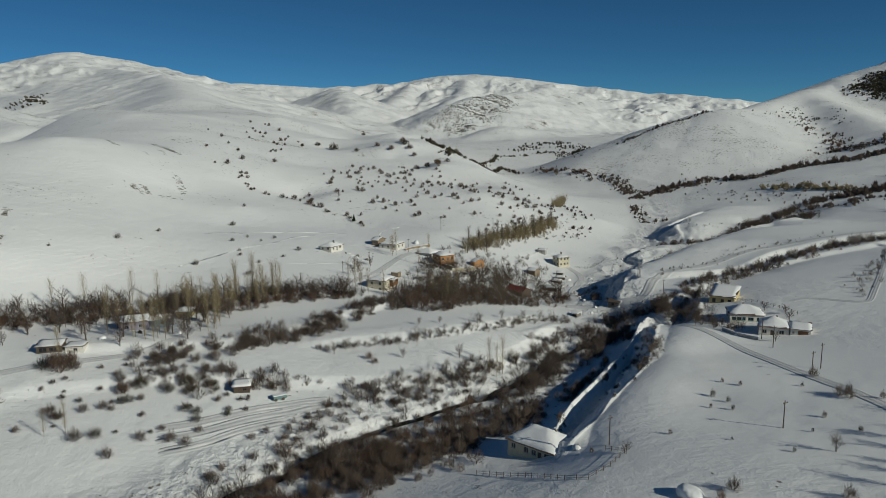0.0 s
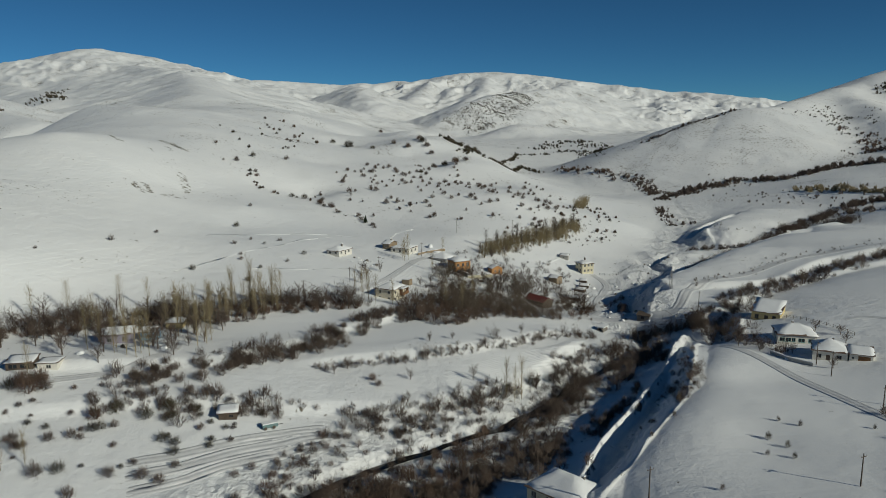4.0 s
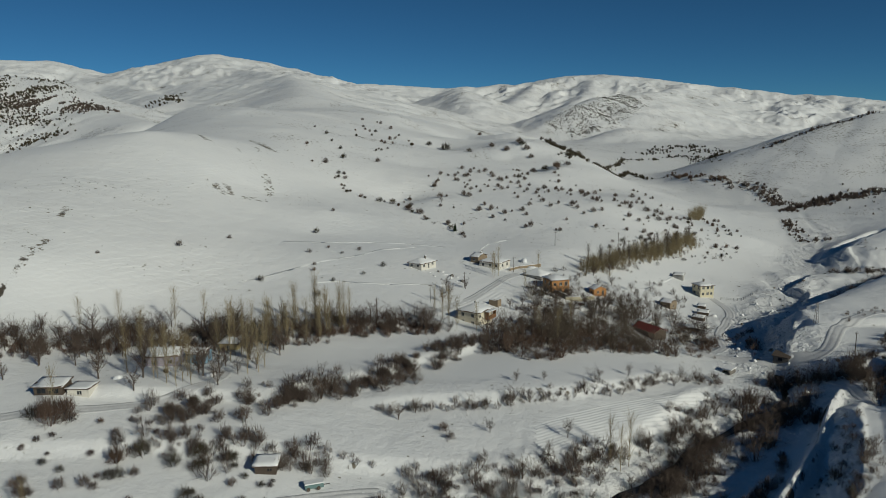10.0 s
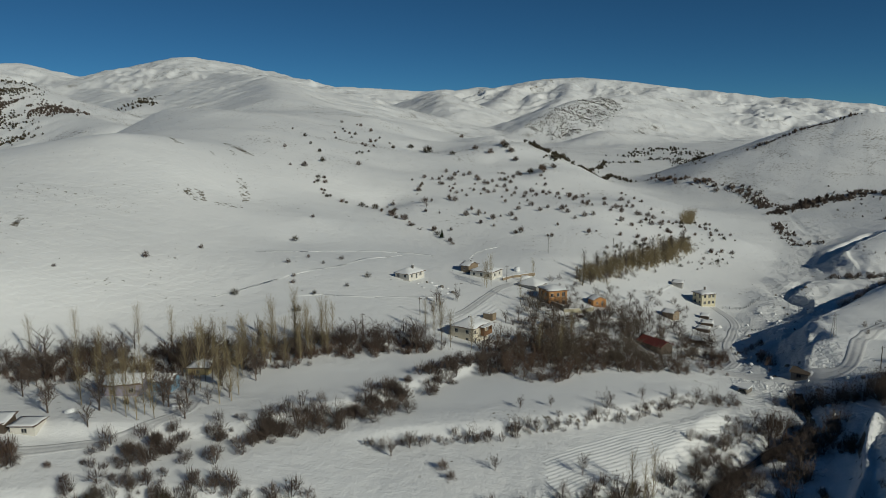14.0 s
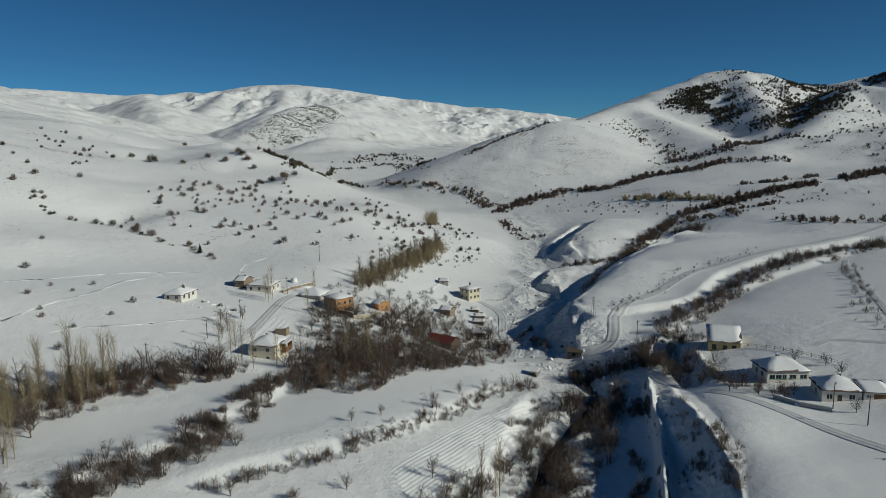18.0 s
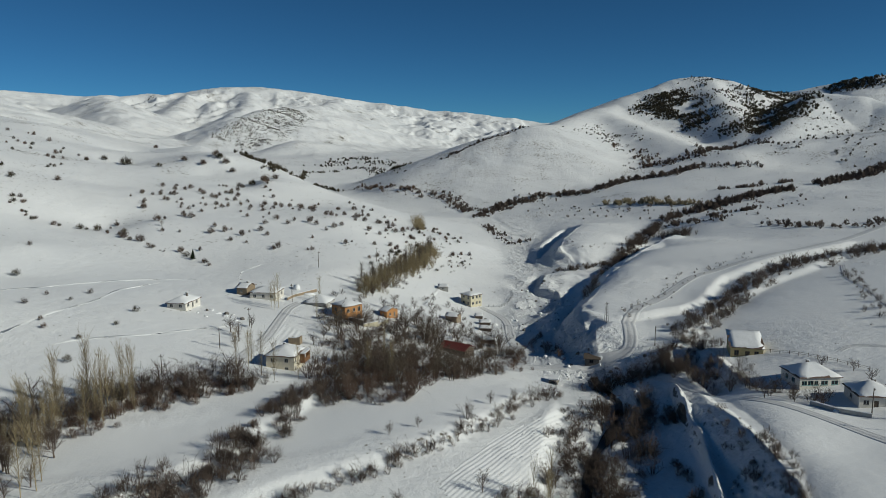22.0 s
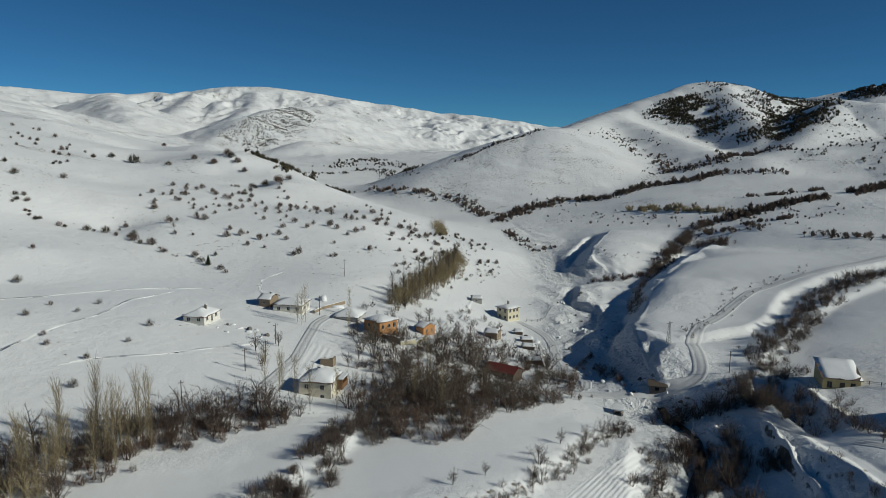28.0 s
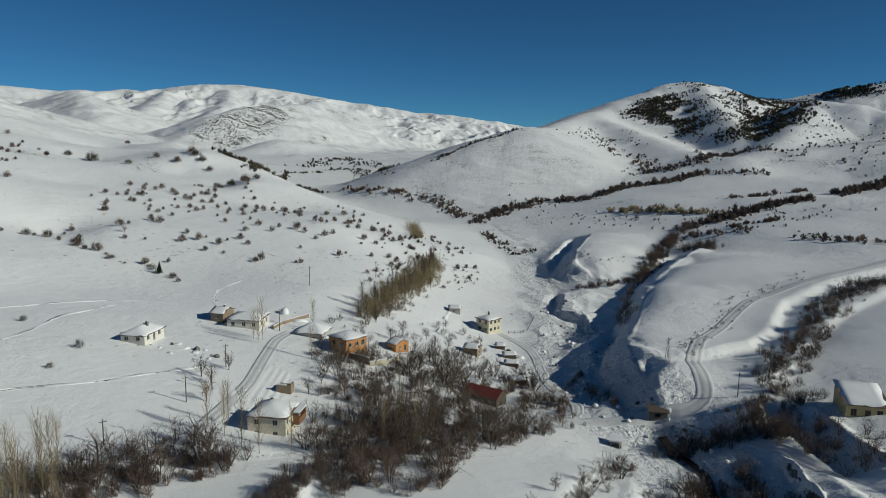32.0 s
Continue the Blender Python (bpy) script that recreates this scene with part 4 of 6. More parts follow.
# ---- poles ----
def pole(x, y, h, arm=True, lean=0.0, label="weathered wooden utility pole standing in the snow"):
    e = base("utility_pole", x, y, 25, label=label, category="pole", group="utility poles")
    bm = bmesh.new()
    prism(bm, (0, 0, -0.6), (lean, 0, h), 0.13, 0.09, 8)
    part("shaft", bm, DARK_WOOD, e)
    if arm:
        boxed("crossarm", (lean - 0.7, -0.15, h - 0.55, lean + 0.7, -0.09, h - 0.43), DARK_WOOD, e)
        for u in (-0.6, 0.0, 0.6):
            bm = bmesh.new()
            prism(bm, (lean + u, -0.12, h - 0.43), (lean + u, -0.12, h - 0.2), 0.05, 0.035, 6)
            part("insulator", bm, GREY_WALL, e)
    return e


for _x, _y, _h in ((66.8, 132.2, 5.8), (32.8, 134.1, 6.4), (93.7, 202.0, 6.2), (89.7, 165.6, 5.4), (93.1, 168.0, 6.6), (-43.2, 292.9, 6.0), (-57.2, 273.7, 5.0), (-34.2, 314.6, 6.0),
                   (-37.8, 300.0, 6.0), (86.4, 273.0, 6.2), (92.0, 191.1, 6.4), (-18.0, 344.0, 6.5), (-2.0, 392.0, 7.0), (29.0, 418.0, 7.0)):
    pole(_x, _y, _h)

pylon = base("lattice_pylon", 83.4, 297.3, 20, label="small grey lattice steel pylon on the spur", category="pylon")
for _sx in (-1, 1):
    for _sy in (-1, 1):
        bm = bmesh.new()
        prism(bm, (_sx * 0.55, _sy * 0.55, -0.3), (_sx * 0.16, _sy * 0.16, 7.2), 0.07, 0.05, 4)
        part("leg", bm, STEEL, pylon)
for _k in range(7):
    _z0, _z1 = _k * 1.0, _k + 1.0
    _a, _b = 0.55 - 0.39 * _z0 / 7.2, 0.55 - 0.39 * _z1 / 7.2
    bm = bmesh.new()
    for _sx, _sy in ((-1, -1), (1, -1), (1, 1), (-1, 1)):
        prism(bm, (_sx * _a, _sy * _a, _z0), (-_sy * _b if _sx == _sy else _sx * _b, _sy * _b if _sx != _sy else _sx * _b, _z1), 0.03, 0.03, 4)
    part("brace", bm, STEEL, pylon)
boxed("crossarm", (-1.4, -0.08, 6.6, 1.4, 0.08, 6.75), STEEL, pylon)

# ---- fences ----
def fence(name, line, step, h, mat, label):
    pts = densified([(p[0], p[1], 0) for p in line], step)
    f = base(name, pts[0][0], pts[0][1], 0, 0, label=label, category="fence")
    f.matrix_world = Matrix.Identity(4)
    tops = []
    for x, y, _ in pts:
        z = ground_at(x, y)
        bm = bmesh.new()
        box(bm, x - 0.06, y - 0.06, z - 0.3, x + 0.06, y + 0.06, z + h)
        part("post", bm, mat, f)
        tops.append((x, y, z))
    for a, b in zip(tops, tops[1:]):
        for k in (0.45, 0.85):
            bm = bmesh.new()
            prism(bm, (a[0], a[1] - 0.09, a[2] + h * k), (b[0], b[1] - 0.09, b[2] + h * k), 0.035, 0.035, 4)
            part("rail", bm, mat, f)
    return f


fence("yard_fence", [(6, 138), (10, 134.5), (15.3, 129.4), (21.6, 121.5), (25.6, 119.2), (30.4, 123), (34.3, 128), (31.5, 132)], 1.6, 1.1, DARK_WOOD, "low weathered wooden fence round the cottage yard")
fence("field_fence", [(103, 250), (107, 240), (111, 228), (113, 220)], 2.5, 1.1, DARK_WOOD, "wooden post fence along the field edge")
fence("yard_rails", [(70.5, 376), (76, 377), (80, 380), (90, 394)], 2.2, 1.2, STEEL, "thin rail fence at the hamlet yard")

# ---- stream and tracks ----
def ribbon(name, line, offsets, mat, label, category, lift=0.05, step=2.0, wander=0.0, level=False):
    """A strip laid along a course; offsets are (across, height) pairs from left to right."""
    pts = np.array([p[:2] for p in densified([(p[0], p[1], 0) for p in line], step)], float)
    for _ in range(4):
        pts[1:-1] = (pts[:-2] + 2 * pts[1:-1] + pts[2:]) / 4
    tan = np.gradient(pts, axis=0)
    tan /= np.linalg.norm(tan, axis=1)[:, None]
    nor = np.stack([tan[:, 1], -tan[:, 0]], 1)
    verts = []
    for across, up in offsets:
        q = pts + nor * (across + wander * waves(pts[:, 0] + across * 40, pts[:, 1], 6, 88, 2))[:, None] if wander else pts + nor * across
        z = land(pts[:, 0], pts[:, 1]) + up if level else land(q[:, 0], q[:, 1]) + up + lift
        verts.append(np.stack([q[:, 0], q[:, 1], z], 1))
    n, k = len(pts), len(offsets)
    end = np.minimum(np.arange(n), np.arange(n)[::-1]) * step
    if not level:
        for q in verts:
            q[:, 2] -= 0.3 * np.clip(1 - end / 7, 0, 1)
    v = np.stack(verts, 1).reshape(-1, 3)
    faces = [(i * k + j, i * k + j + 1, (i + 1) * k + j + 1, (i + 1) * k + j) for i in range(n - 1) for j in range(k - 1)]
    me = bpy.data.meshes.new(name)
    me.from_pydata(v.tolist(), [], faces)
    me.polygons.foreach_set("use_smooth", [True] * len(me.polygons))
    me.materials.append(mat)
    return tagged(new(name, me), label, category, kind="structure")


PACKED = simple("packed_snow", (0.72, 0.72, 0.72), (0.6, 0.6, 0.6), 0.8, 0.6, 0.5, 0.15)
RUTS = [(-2.0, -0.35), (-1.7, 0.03), (-1.1, 0.05), (-0.95, 0.0), (-0.6, 0.0), (-0.4, 0.05), (0.4, 0.05), (0.6, 0.0), (0.95, 0.0), (1.1, 0.05), (1.7, 0.03), (2.0, -0.35)]
WIDE = [(a * 1.25, b) for a, b in RUTS]
ribbon("road_1", ROADS["hill_road"], WIDE, PACKED, "packed snow road with wheel ruts", "road", 0.06)
ribbon("road_2", ROADS["village_lane"], RUTS, PACKED, "packed snow lane with wheel ruts", "road", 0.06)
ribbon("road_3", ROADS["valley_track"], RUTS, PACKED, "packed snow track with wheel ruts", "road", 0.06)
ribbon("road_4", [(-46, 268), (-41, 279), (-35, 292), (-29.5, 304), (-24, 323), (-19.5, 337), (-12, 347)], RUTS, PACKED, "rutted snow lane into the hamlet", "road", 0.06)
ribbon("road_5", [(-140, 178), (-118, 186), (-104, 191.5), (-86, 201), (-80, 212), (-84, 224)], RUTS, PACKED, "rutted farm lane in the snow", "road", 0.06)
for _i, _o in enumerate((0, 4.5, -4.2)):
    ribbon("track_%d" % (_i + 1), [(-74 + _o * 0.5, 156 - _o), (-60 + _o * 0.4, 162 - _o), (-50, 169.5 - _o), (-38, 176 - _o * 0.8), (-27, 182 - _o * 0.4)], RUTS, PACKED, "wheel tracks across the snowy meadow", "track", 0.05, wander=0.3)
ribbon("road_6", [(64.5, 381), (68, 372), (70.5, 364), (70, 353), (64, 336), (59, 322), (57, 300), (50, 288)], RUTS, PACKED, "rutted snow track below the hamlet", "road", 0.06)
ribbon("road_7", [(112, 232), (124, 236), (137, 222), (157, 250), (175, 276), (190, 300), (217, 327)], [(a * 0.6, b) for a, b in RUTS], PACKED, "narrow trodden path beside the field ditch", "path", 0.05)
ribbon("water", STREAM[1:13], [(-1.1, 0.45), (0.0, 0.45), (1.1, 0.45)], WATER, "dark narrow stream between snowy banks", "stream", 0.0, 2.0, 0.5, True)


# footpaths trodden across the slopes
TROD = [(-0.5, -0.2), (-0.34, 0.06), (-0.16, 0.0), (0.16, 0.0), (0.34, 0.06), (0.5, -0.2)]
for _i, _line in enumerate(([(-112, 280), (-99, 302), (-91, 318), (-82, 333), (-76, 354), (-60, 372)], [(-118, 330), (-109, 343), (-95, 357), (-78, 368), (-61, 374), (-44, 376)], [(-90, 290), (-80, 298), (-62, 303), (-45, 312), (-34, 318)],
                            [(-30, 352), (-36, 372), (-34, 392), (-22, 410)], [(24, 346), (36, 362), (50, 388), (58, 404)])):
    ribbon("path_%d" % (_i + 1), _line, TROD, ROOF_SNOW, "narrow footpath trodden into the snow", "path", 0.04, 1.5, 0.5)


# the ploughed field: furrows under thin snow
def ploughed(corners, way, gap, label):
    way = Vector(way).normalized()
    xs, ys = [c[0] for c in corners], [c[1] for c in corners]
    us = [c[0] * way.x + c[1] * way.y for c in corners]
    vs = [-c[0] * way.y + c[1] * way.x for c in corners]
    u, v = np.meshgrid(np.arange(min(us), max(us), 1.2), np.arange(min(vs), max(vs), gap / 6))
    X, Y = u * way.x - v * way.y, u * way.y + v * way.x
    ins, j = np.zeros(X.shape, bool), len(corners) - 1
    for i in range(len(corners)):
        ins ^= ((ys[i] > Y) != (ys[j] > Y)) & (X < (xs[j] - xs[i]) * (Y - ys[i]) / (ys[j] - ys[i] + 1e-9) + xs[i])
        j = i
    v2 = v + 0.25 * waves(X, Y, 9, 111, 2)
    Z = land(X, Y) + 0.05 + (0.035 + 0.03 * waves(X, Y, 5, 112, 2)) * np.sin(v2 * math.tau / gap) + 0.06 * waves(X, Y, 1.6, 113, 2)
    n, k = X.shape
    ok = ins[:-1, :-1] & ins[1:, :-1] & ins[1:, 1:] & ins[:-1, 1:]
    i, j = np.nonzero(ok)
    q = i * k + j
    me = bpy.data.meshes.new("furrows")
    me.from_pydata(np.stack([X, Y, Z], -1).reshape(-1, 3).tolist(), [], np.stack([q, q + 1, q + k + 1, q + k], 1).tolist())
    me.polygons.foreach_set("use_smooth", [True] * len(me.polygons))
    me.materials.append(ROOF_SNOW)
    bm = bmesh.new()
    bm.from_mesh(me)
    bmesh.ops.delete(bm, geom=[w for w in bm.verts if not w.link_faces], context="VERTS")
    bm.to_mesh(me)
    bm.free()
    return tagged(new("furrows", me), label, "field", kind="structure")


ploughed([(-4, 210), (8, 222), (19, 231), (34, 241), (40, 246), (42, 239), (33, 226), (24, 217), (14, 205), (4, 201), (-3, 201)], (30, 25), 0.95, "ploughed furrows under thin snow")
ploughed([(-36, 282), (-22, 292), (-18, 312), (-24, 318), (-34, 300)], (7, 20), 1.8, "snow ridges of the vegetable plot")


# ---- yards and clutter ----
def heap(name, x, y, w, d, h, mat, label, category, turn=0.0, lumps=0.35, group="", sink=0.08):
    """A lumpy heap with an uneven foot, resting on the ground."""
    e_m = pose(x, y, ground_at(x, y) - sink, 0, 0, turn)
    bm = bmesh.new()
    n, m = 14, 5
    rings = []
    for j in range(m):
        f = j / m
        ring = []
        for i in range(n):
            a = i * math.tau / n
            q = 1 + lumps * float(waves(np.array([x * 3 + math.cos(a) * 2 + j]), np.array([y * 3 + math.sin(a) * 2]), 1.3, 131, 2)[0])
            rr = math.cos(f * 1.45) * q
            ring.append(bm.verts.new((math.cos(a) * rr * w / 2, math.sin(a) * rr * d / 2, math.sin(f * 1.57) * h * (0.8 + 0.3 * q))))
        rings.append(ring)
    for j in range(m - 1):
        for i in range(n):
            bm.faces.new((rings[j][i], rings[j][(i + 1) % n], rings[j + 1][(i + 1) % n], rings[j + 1][i]))
    bm.faces.new(rings[-1])
    bm.faces.new(rings[0][::-1])
    ob = part(name, bm, mat, None, "", True)
    ob.matrix_world = e_m
    return tagged(ob, label, category, group)


_r = random.Random(31)
for _x, _y, _w, _h in ((-41.3, 324.7, 3.0, 0.9), (-45.7, 331.3, 2.2, 0.7), (-36.7, 322.5, 2.6, 0.8), (-47.5, 323.9, 2.0, 0.6), (-43.5, 327.8, 2.4, 0.8), (-39.0, 326.8, 1.8, 0.6), (-38.2, 320.4, 2.0, 0.6), (-50.0, 328.0, 1.6, 0.5)):
    heap("rubble_heap", _x, _y, _w * 0.9, _w * 0.6, _h * 0.5, ROOF_SNOW, "snow-covered rubble heap on the open slope", "rubble", _x * 20, 0.6, "rubble heaps")
for _x, _y, _w, _h in ((-41.0, 326.6, 1.8, 1.3), (-36.2, 321.5, 1.5, 1.1), (-47.0, 330.4, 1.0, 0.9)):
    heap("stone_heap", _x, _y, _w, _w * 0.8, _h * 0.7, STONE, "dark stones showing through the snow", "stones", _x * 20, 0.7, "stone heaps")
for _x, _y, _w, _d, _h in ((-14.6, 360.6, 3.6, 3.0, 1.8), (-11.0, 353.0, 4.5, 2.0, 0.9), (40, 108, 5.0, 4.0, 1.6), (38, 330, 3, 2.4, 1.0), (47, 312, 3.4, 2.4, 1.0), (60, 362, 2.6, 2.0, 0.9), (56, 330, 3.0, 2.2, 1.0), (62, 347, 2.6, 1.8, 0.9), (20, 340, 2.4, 2.0, 0.9),
                           (103, 212, 2.4, 1.6, 0.8), (88, 206, 2.0, 1.5, 0.7), (27, 138, 2.2, 1.6, 0.8), (-84, 214, 3, 2, 0.9), (-120, 204, 2.6, 1.8, 0.8), (-104, 206, 2.4, 1.8, 0.8)):
    heap("snow_mound", _x, _y, _w, _d, _h, ROOF_SNOW, "rounded snow mound over buried yard clutter", "mound", _x * 17, 0.35, "snow mounds")
for _x, _y, _w, _d, _h in ((32.0, 313.5, 3.2, 1.6, 1.0), (16.4, 306.7, 2.4, 1.4, 0.9), (22.3, 295.0, 2.6, 1.3, 0.8), (61.2, 355.0, 1.8, 1.1, 0.8), (50.7, 323.5, 3.4, 1.3, 0.8), (-96, 214, 2.6, 1.2, 0.9), (9, 318, 2.2, 1.2, 0.9)):
    heap("wood_pile", _x, _y, _w, _d, _h, DARK_WOOD, "dark heap of firewood half covered by snow", "wood pile", _x * 23, 0.5, "wood piles")
# stones along the stream bed and the foot of the scarp
for _k in range(70):
    _i = _r.randrange(11, 17)
    _a, _b, _t = STREAM[_i], STREAM[_i + 1], _r.random()
    _w = _r.uniform(0.6, 1.7)
    heap("boulder", _a[0] + (_b[0] - _a[0]) * _t + _r.gauss(0, 7), _a[1] + (_b[1] - _a[1]) * _t + _r.gauss(0, 3), _w, _w * 0.8, _w * 0.55, STONE if _k % 4 == 0 else ROOF_SNOW,
         "bare grey boulder on the valley floor" if _k % 4 == 0 else "snow-capped boulder on the valley floor", "boulder", _k * 40, 0.6, "boulders on the valley floor")


def low_wall(pts, h, thick, mat, label):
    """A yard wall in straight lengths, each with its own snow cap."""
    e = base("yard_wall", pts[0][0], pts[0][1], 0, label=label, category="wall")
    inv = e.matrix_world.inverted()
    for a, b in zip(pts, pts[1:]):
        z = min(ground_at(*a), ground_at(*b))
        top = max(ground_at(*a), ground_at(*b)) + h
        ang = math.degrees(math.atan2(b[1] - a[1], b[0] - a[0]))
        m = inv @ pose(a[0], a[1], 0, 0, 0, ang)
        ln = math.dist(a, b)
        boxed("wall_length", (0, 0, z - 0.5, ln, thick, top), mat, e, m)
        boxed("snow_cover", (0.02, -0.03, top + 0.004, ln - 0.02, thick + 0.03, top + 0.16), ROOF_SNOW, e, m)
    return e


low_wall([(-19.5, 345.5), (-16.4, 350.2), (-7.4, 357.5)], 0.9, 0.35, MUD, "ochre mud yard wall capped with snow")
low_wall([(3.4, 319.1), (8.8, 321.2), (14.0, 327.6)], 1.0, 0.4, PALE_YELLOW, "low pale terrace wall below the brick house")
low_wall([(3.4, 319.6), (-0.5, 325.2)], 1.0, 0.4, STONE, "short stone wall beside the brick house")
low_wall([(85.5, 211), (88, 205), (92, 200.5)], 0.9, 0.3, GREY_WALL, "low grey garden wall capped with snow")

ruin = base("ruin", -23.5, 300.6, -26, label="collapsed mud-brick shed with broken walls and beams", category="ruin")
boxed("wall_stub", (0, 0, -0.4, 3.6, 0.4, 1.7), MUD, ruin)
boxed("wall_stub", (0, 0.404, -0.4, 0.4, 3.4, 1.2), MUD, ruin)
boxed("wall_stub", (3.2, 0.404, -0.4, 3.6, 2.4, 1.9), MUD, ruin)
boxed("wall_stub", (0.404, 3.0, -0.4, 2.6, 3.4, 1.0), MUD, ruin)
for _k in range(5):
    bm = bmesh.new()
    prism(bm, (0.5 + _k * 0.6, 0.2, 1.75), (0.3 + _k * 0.75, 2.8, 0.4 + 0.2 * (_k % 3)), 0.09, 0.07, 6)
    part("beam", bm, DARK_WOOD, ruin)
boxed("snow_cover", (0.02, -0.02, 1.704, 2.4, 0.42, 1.95), ROOF_SNOW, ruin)

culvert = base("culvert", 51.0, 272.0, -35, label="dark concrete culvert mouth under the lane", category="culvert")
bm = bmesh.new()
for _k in range(8):
    _a0, _a1 = math.pi * _k / 8, math.pi * (_k + 1) / 8
    _v = [bm.verts.new((math.cos(a) * r, y, math.sin(a) * r)) for y in (0, 4.0) for a in (_a0, _a1) for r in (1.1, 1.35)]
    for _f in ((0, 1, 3, 2), (4, 6, 7, 5), (1, 5, 7, 3), (0, 2, 6, 4)):
        bm.faces.new([_v[q] for q in _f])
part("arch", bm, STONE, culvert)
boxed("back_plate", (-1.1, 3.7, -0.5, 1.1, 3.9, 1.0), DARK_WOOD, culvert)
boxed("snow_cover", (-1.5, 0.0, 1.36, 1.5, 4.0, 1.7), ROOF_SNOW, culvert)
house("hut", (66.5, 281.0), -30, 4.4, 3.4, 1.6, "lean", 0.6, STONE, "half-ruined dark stone hut by the crossing", [(1.4, 0.3, 1.2, 1.0)], frame_mat=DARK_WOOD, roof_mat=DARK_WOOD, category="hut", snow=0)

# ---- plants ----
def bark(name, a, b):
    m, nt, p = material(name)
    co = nt.nodes.new("ShaderNodeTexCoord").outputs["Object"]
    n = noise_node(nt, 2.5, 3, 0.6, co)
    isl = nt.nodes.new("ShaderNodeNewGeometry").outputs["Random Per Island"]
    obr = nt.nodes.new("ShaderNodeObjectInfo").outputs["Random"]
    f = calc(nt, "ADD", calc(nt, "MULTIPLY", isl, 0.35), calc(nt, "MULTIPLY", obr, 0.4))
    f = calc(nt, "ADD", f, calc(nt, "MULTIPLY", n.outputs[0], 0.3))
    nt.links.new(mix(nt, f, a, b), p.inputs["Base Color"])
    p.inputs["Roughness"].default_value = 0.9
    p.inputs["Specular IOR Level"].default_value = 0.1
    return m


TWIG = bark("dark_twigs", (0.055, 0.042, 0.036), (0.150, 0.117, 0.096))
REDTWIG = bark("reddish_twigs", (0.068, 0.045, 0.036), (0.160, 0.112, 0.084))
TAN = bark("poplar_twigs", (0.18, 0.145, 0.085), (0.33, 0.27, 0.165))
OLIVE = bark("olive_scrub", (0.036, 0.032, 0.022), (0.085, 0.072, 0.048))
GREY = bark("grey_twigs", (0.07, 0.056, 0.045), (0.145, 0.118, 0.09))
NEEDLE = bark("dark_needles", (0.018, 0.028, 0.016), (0.045, 0.06, 0.03))


def spikes(segs):
    """Tapered three-sided twigs from rows of ax ay az bx by bz radius."""
    s = np.asarray(segs, float)
    a, b, r = s[:, :3], s[:, 3:6], s[:, 6:7]
    u = b - a
    u /= np.linalg.norm(u, axis=1)[:, None] + 1e-9
    side = np.cross(u, np.where(np.abs(u[:, 2:3]) > 0.9, [[1.0, 0, 0]], [[0, 0, 1.0]]))
    side /= np.linalg.norm(side, axis=1)[:, None] + 1e-9
    other = np.cross(u, side)
    ring = [a + (side * math.cos(k * math.tau / 3) + other * math.sin(k * math.tau / 3)) * r for k in range(3)]
    v = np.stack(ring + [b], 1).reshape(-1, 3)
    i = np.arange(len(s)) * 4
    f = np.concatenate([np.stack([i + k, i + (k + 1) % 3, i + 3], 1) for k in range(3)])
    return v, f


def limb_rows(rng, start, way, length, r, n, spread, lift, depth, rows, kids):
    """One limb and, along it, its side twigs."""
    end = start + way * length
    rows.append((*start, *end, r))
    if depth == 0:
        return
    for k in range(n):
        t = 0.18 + 0.8 * (k + rng.random()) / n
        d = way * (1 - spread) + Vector((rng.gauss(0, 1), rng.gauss(0, 1), rng.gauss(0, 0.8) + lift)) * spread
        limb_rows(rng, start + way * length * t, d.normalized(), length * rng.uniform(0.35, 0.6) * (1.15 - t * 0.5), r * 0.55, kids, spread, lift, depth - 1, rows, kids)


def shrub_rows(seed, stems=9, n=7, kids=4, h=1.0, wide=0.95, thick=0.015):
    """A bare rounded bush about one metre high."""
    rng, rows = random.Random(seed), []
    for k in range(stems):
        a = k * math.tau / stems + rng.random()
        tilt = rng.uniform(0.1, 1.0) * wide
        way = Vector((math.cos(a) * tilt, math.sin(a) * tilt, 1 - 0.35 * tilt)).normalized()
        limb_rows(rng, Vector((math.cos(a) * 0.05, math.sin(a) * 0.05, -0.05)), way, h * rng.uniform(0.6, 0.92), thick * 1.3, n, 0.55, 0.25, 2, rows, kids)
    return rows


def tree_rows(seed, limbs=11, n=7, kids=5, trunk=0.22, wide=0.85, thick=0.012):
    """A bare broad-crowned tree about one metre high: trunk rows and crown rows."""
    rng, crown = random.Random(seed), []
    lean = Vector((rng.uniform(-0.06, 0.06), rng.uniform(-0.06, 0.06), 0))
    trunk_rows = [(0, 0, -0.04, lean.x, lean.y, 0.72, 0.032)]
    for k in range(limbs):
        t = trunk + (0.62 - trunk) * k / limbs
        a = k * 2.4 + rng.random()
        tilt = rng.uniform(0.5, 1.0) * wide
        way = Vector((math.cos(a) * tilt, math.sin(a) * tilt, 0.75)).normalized()
        limb_rows(rng, lean * t + Vector((0, 0, t)), way, rng.uniform(0.34, 0.5), thick, n, 0.5, 0.2, 2, crown, kids)
    return trunk_rows, crown


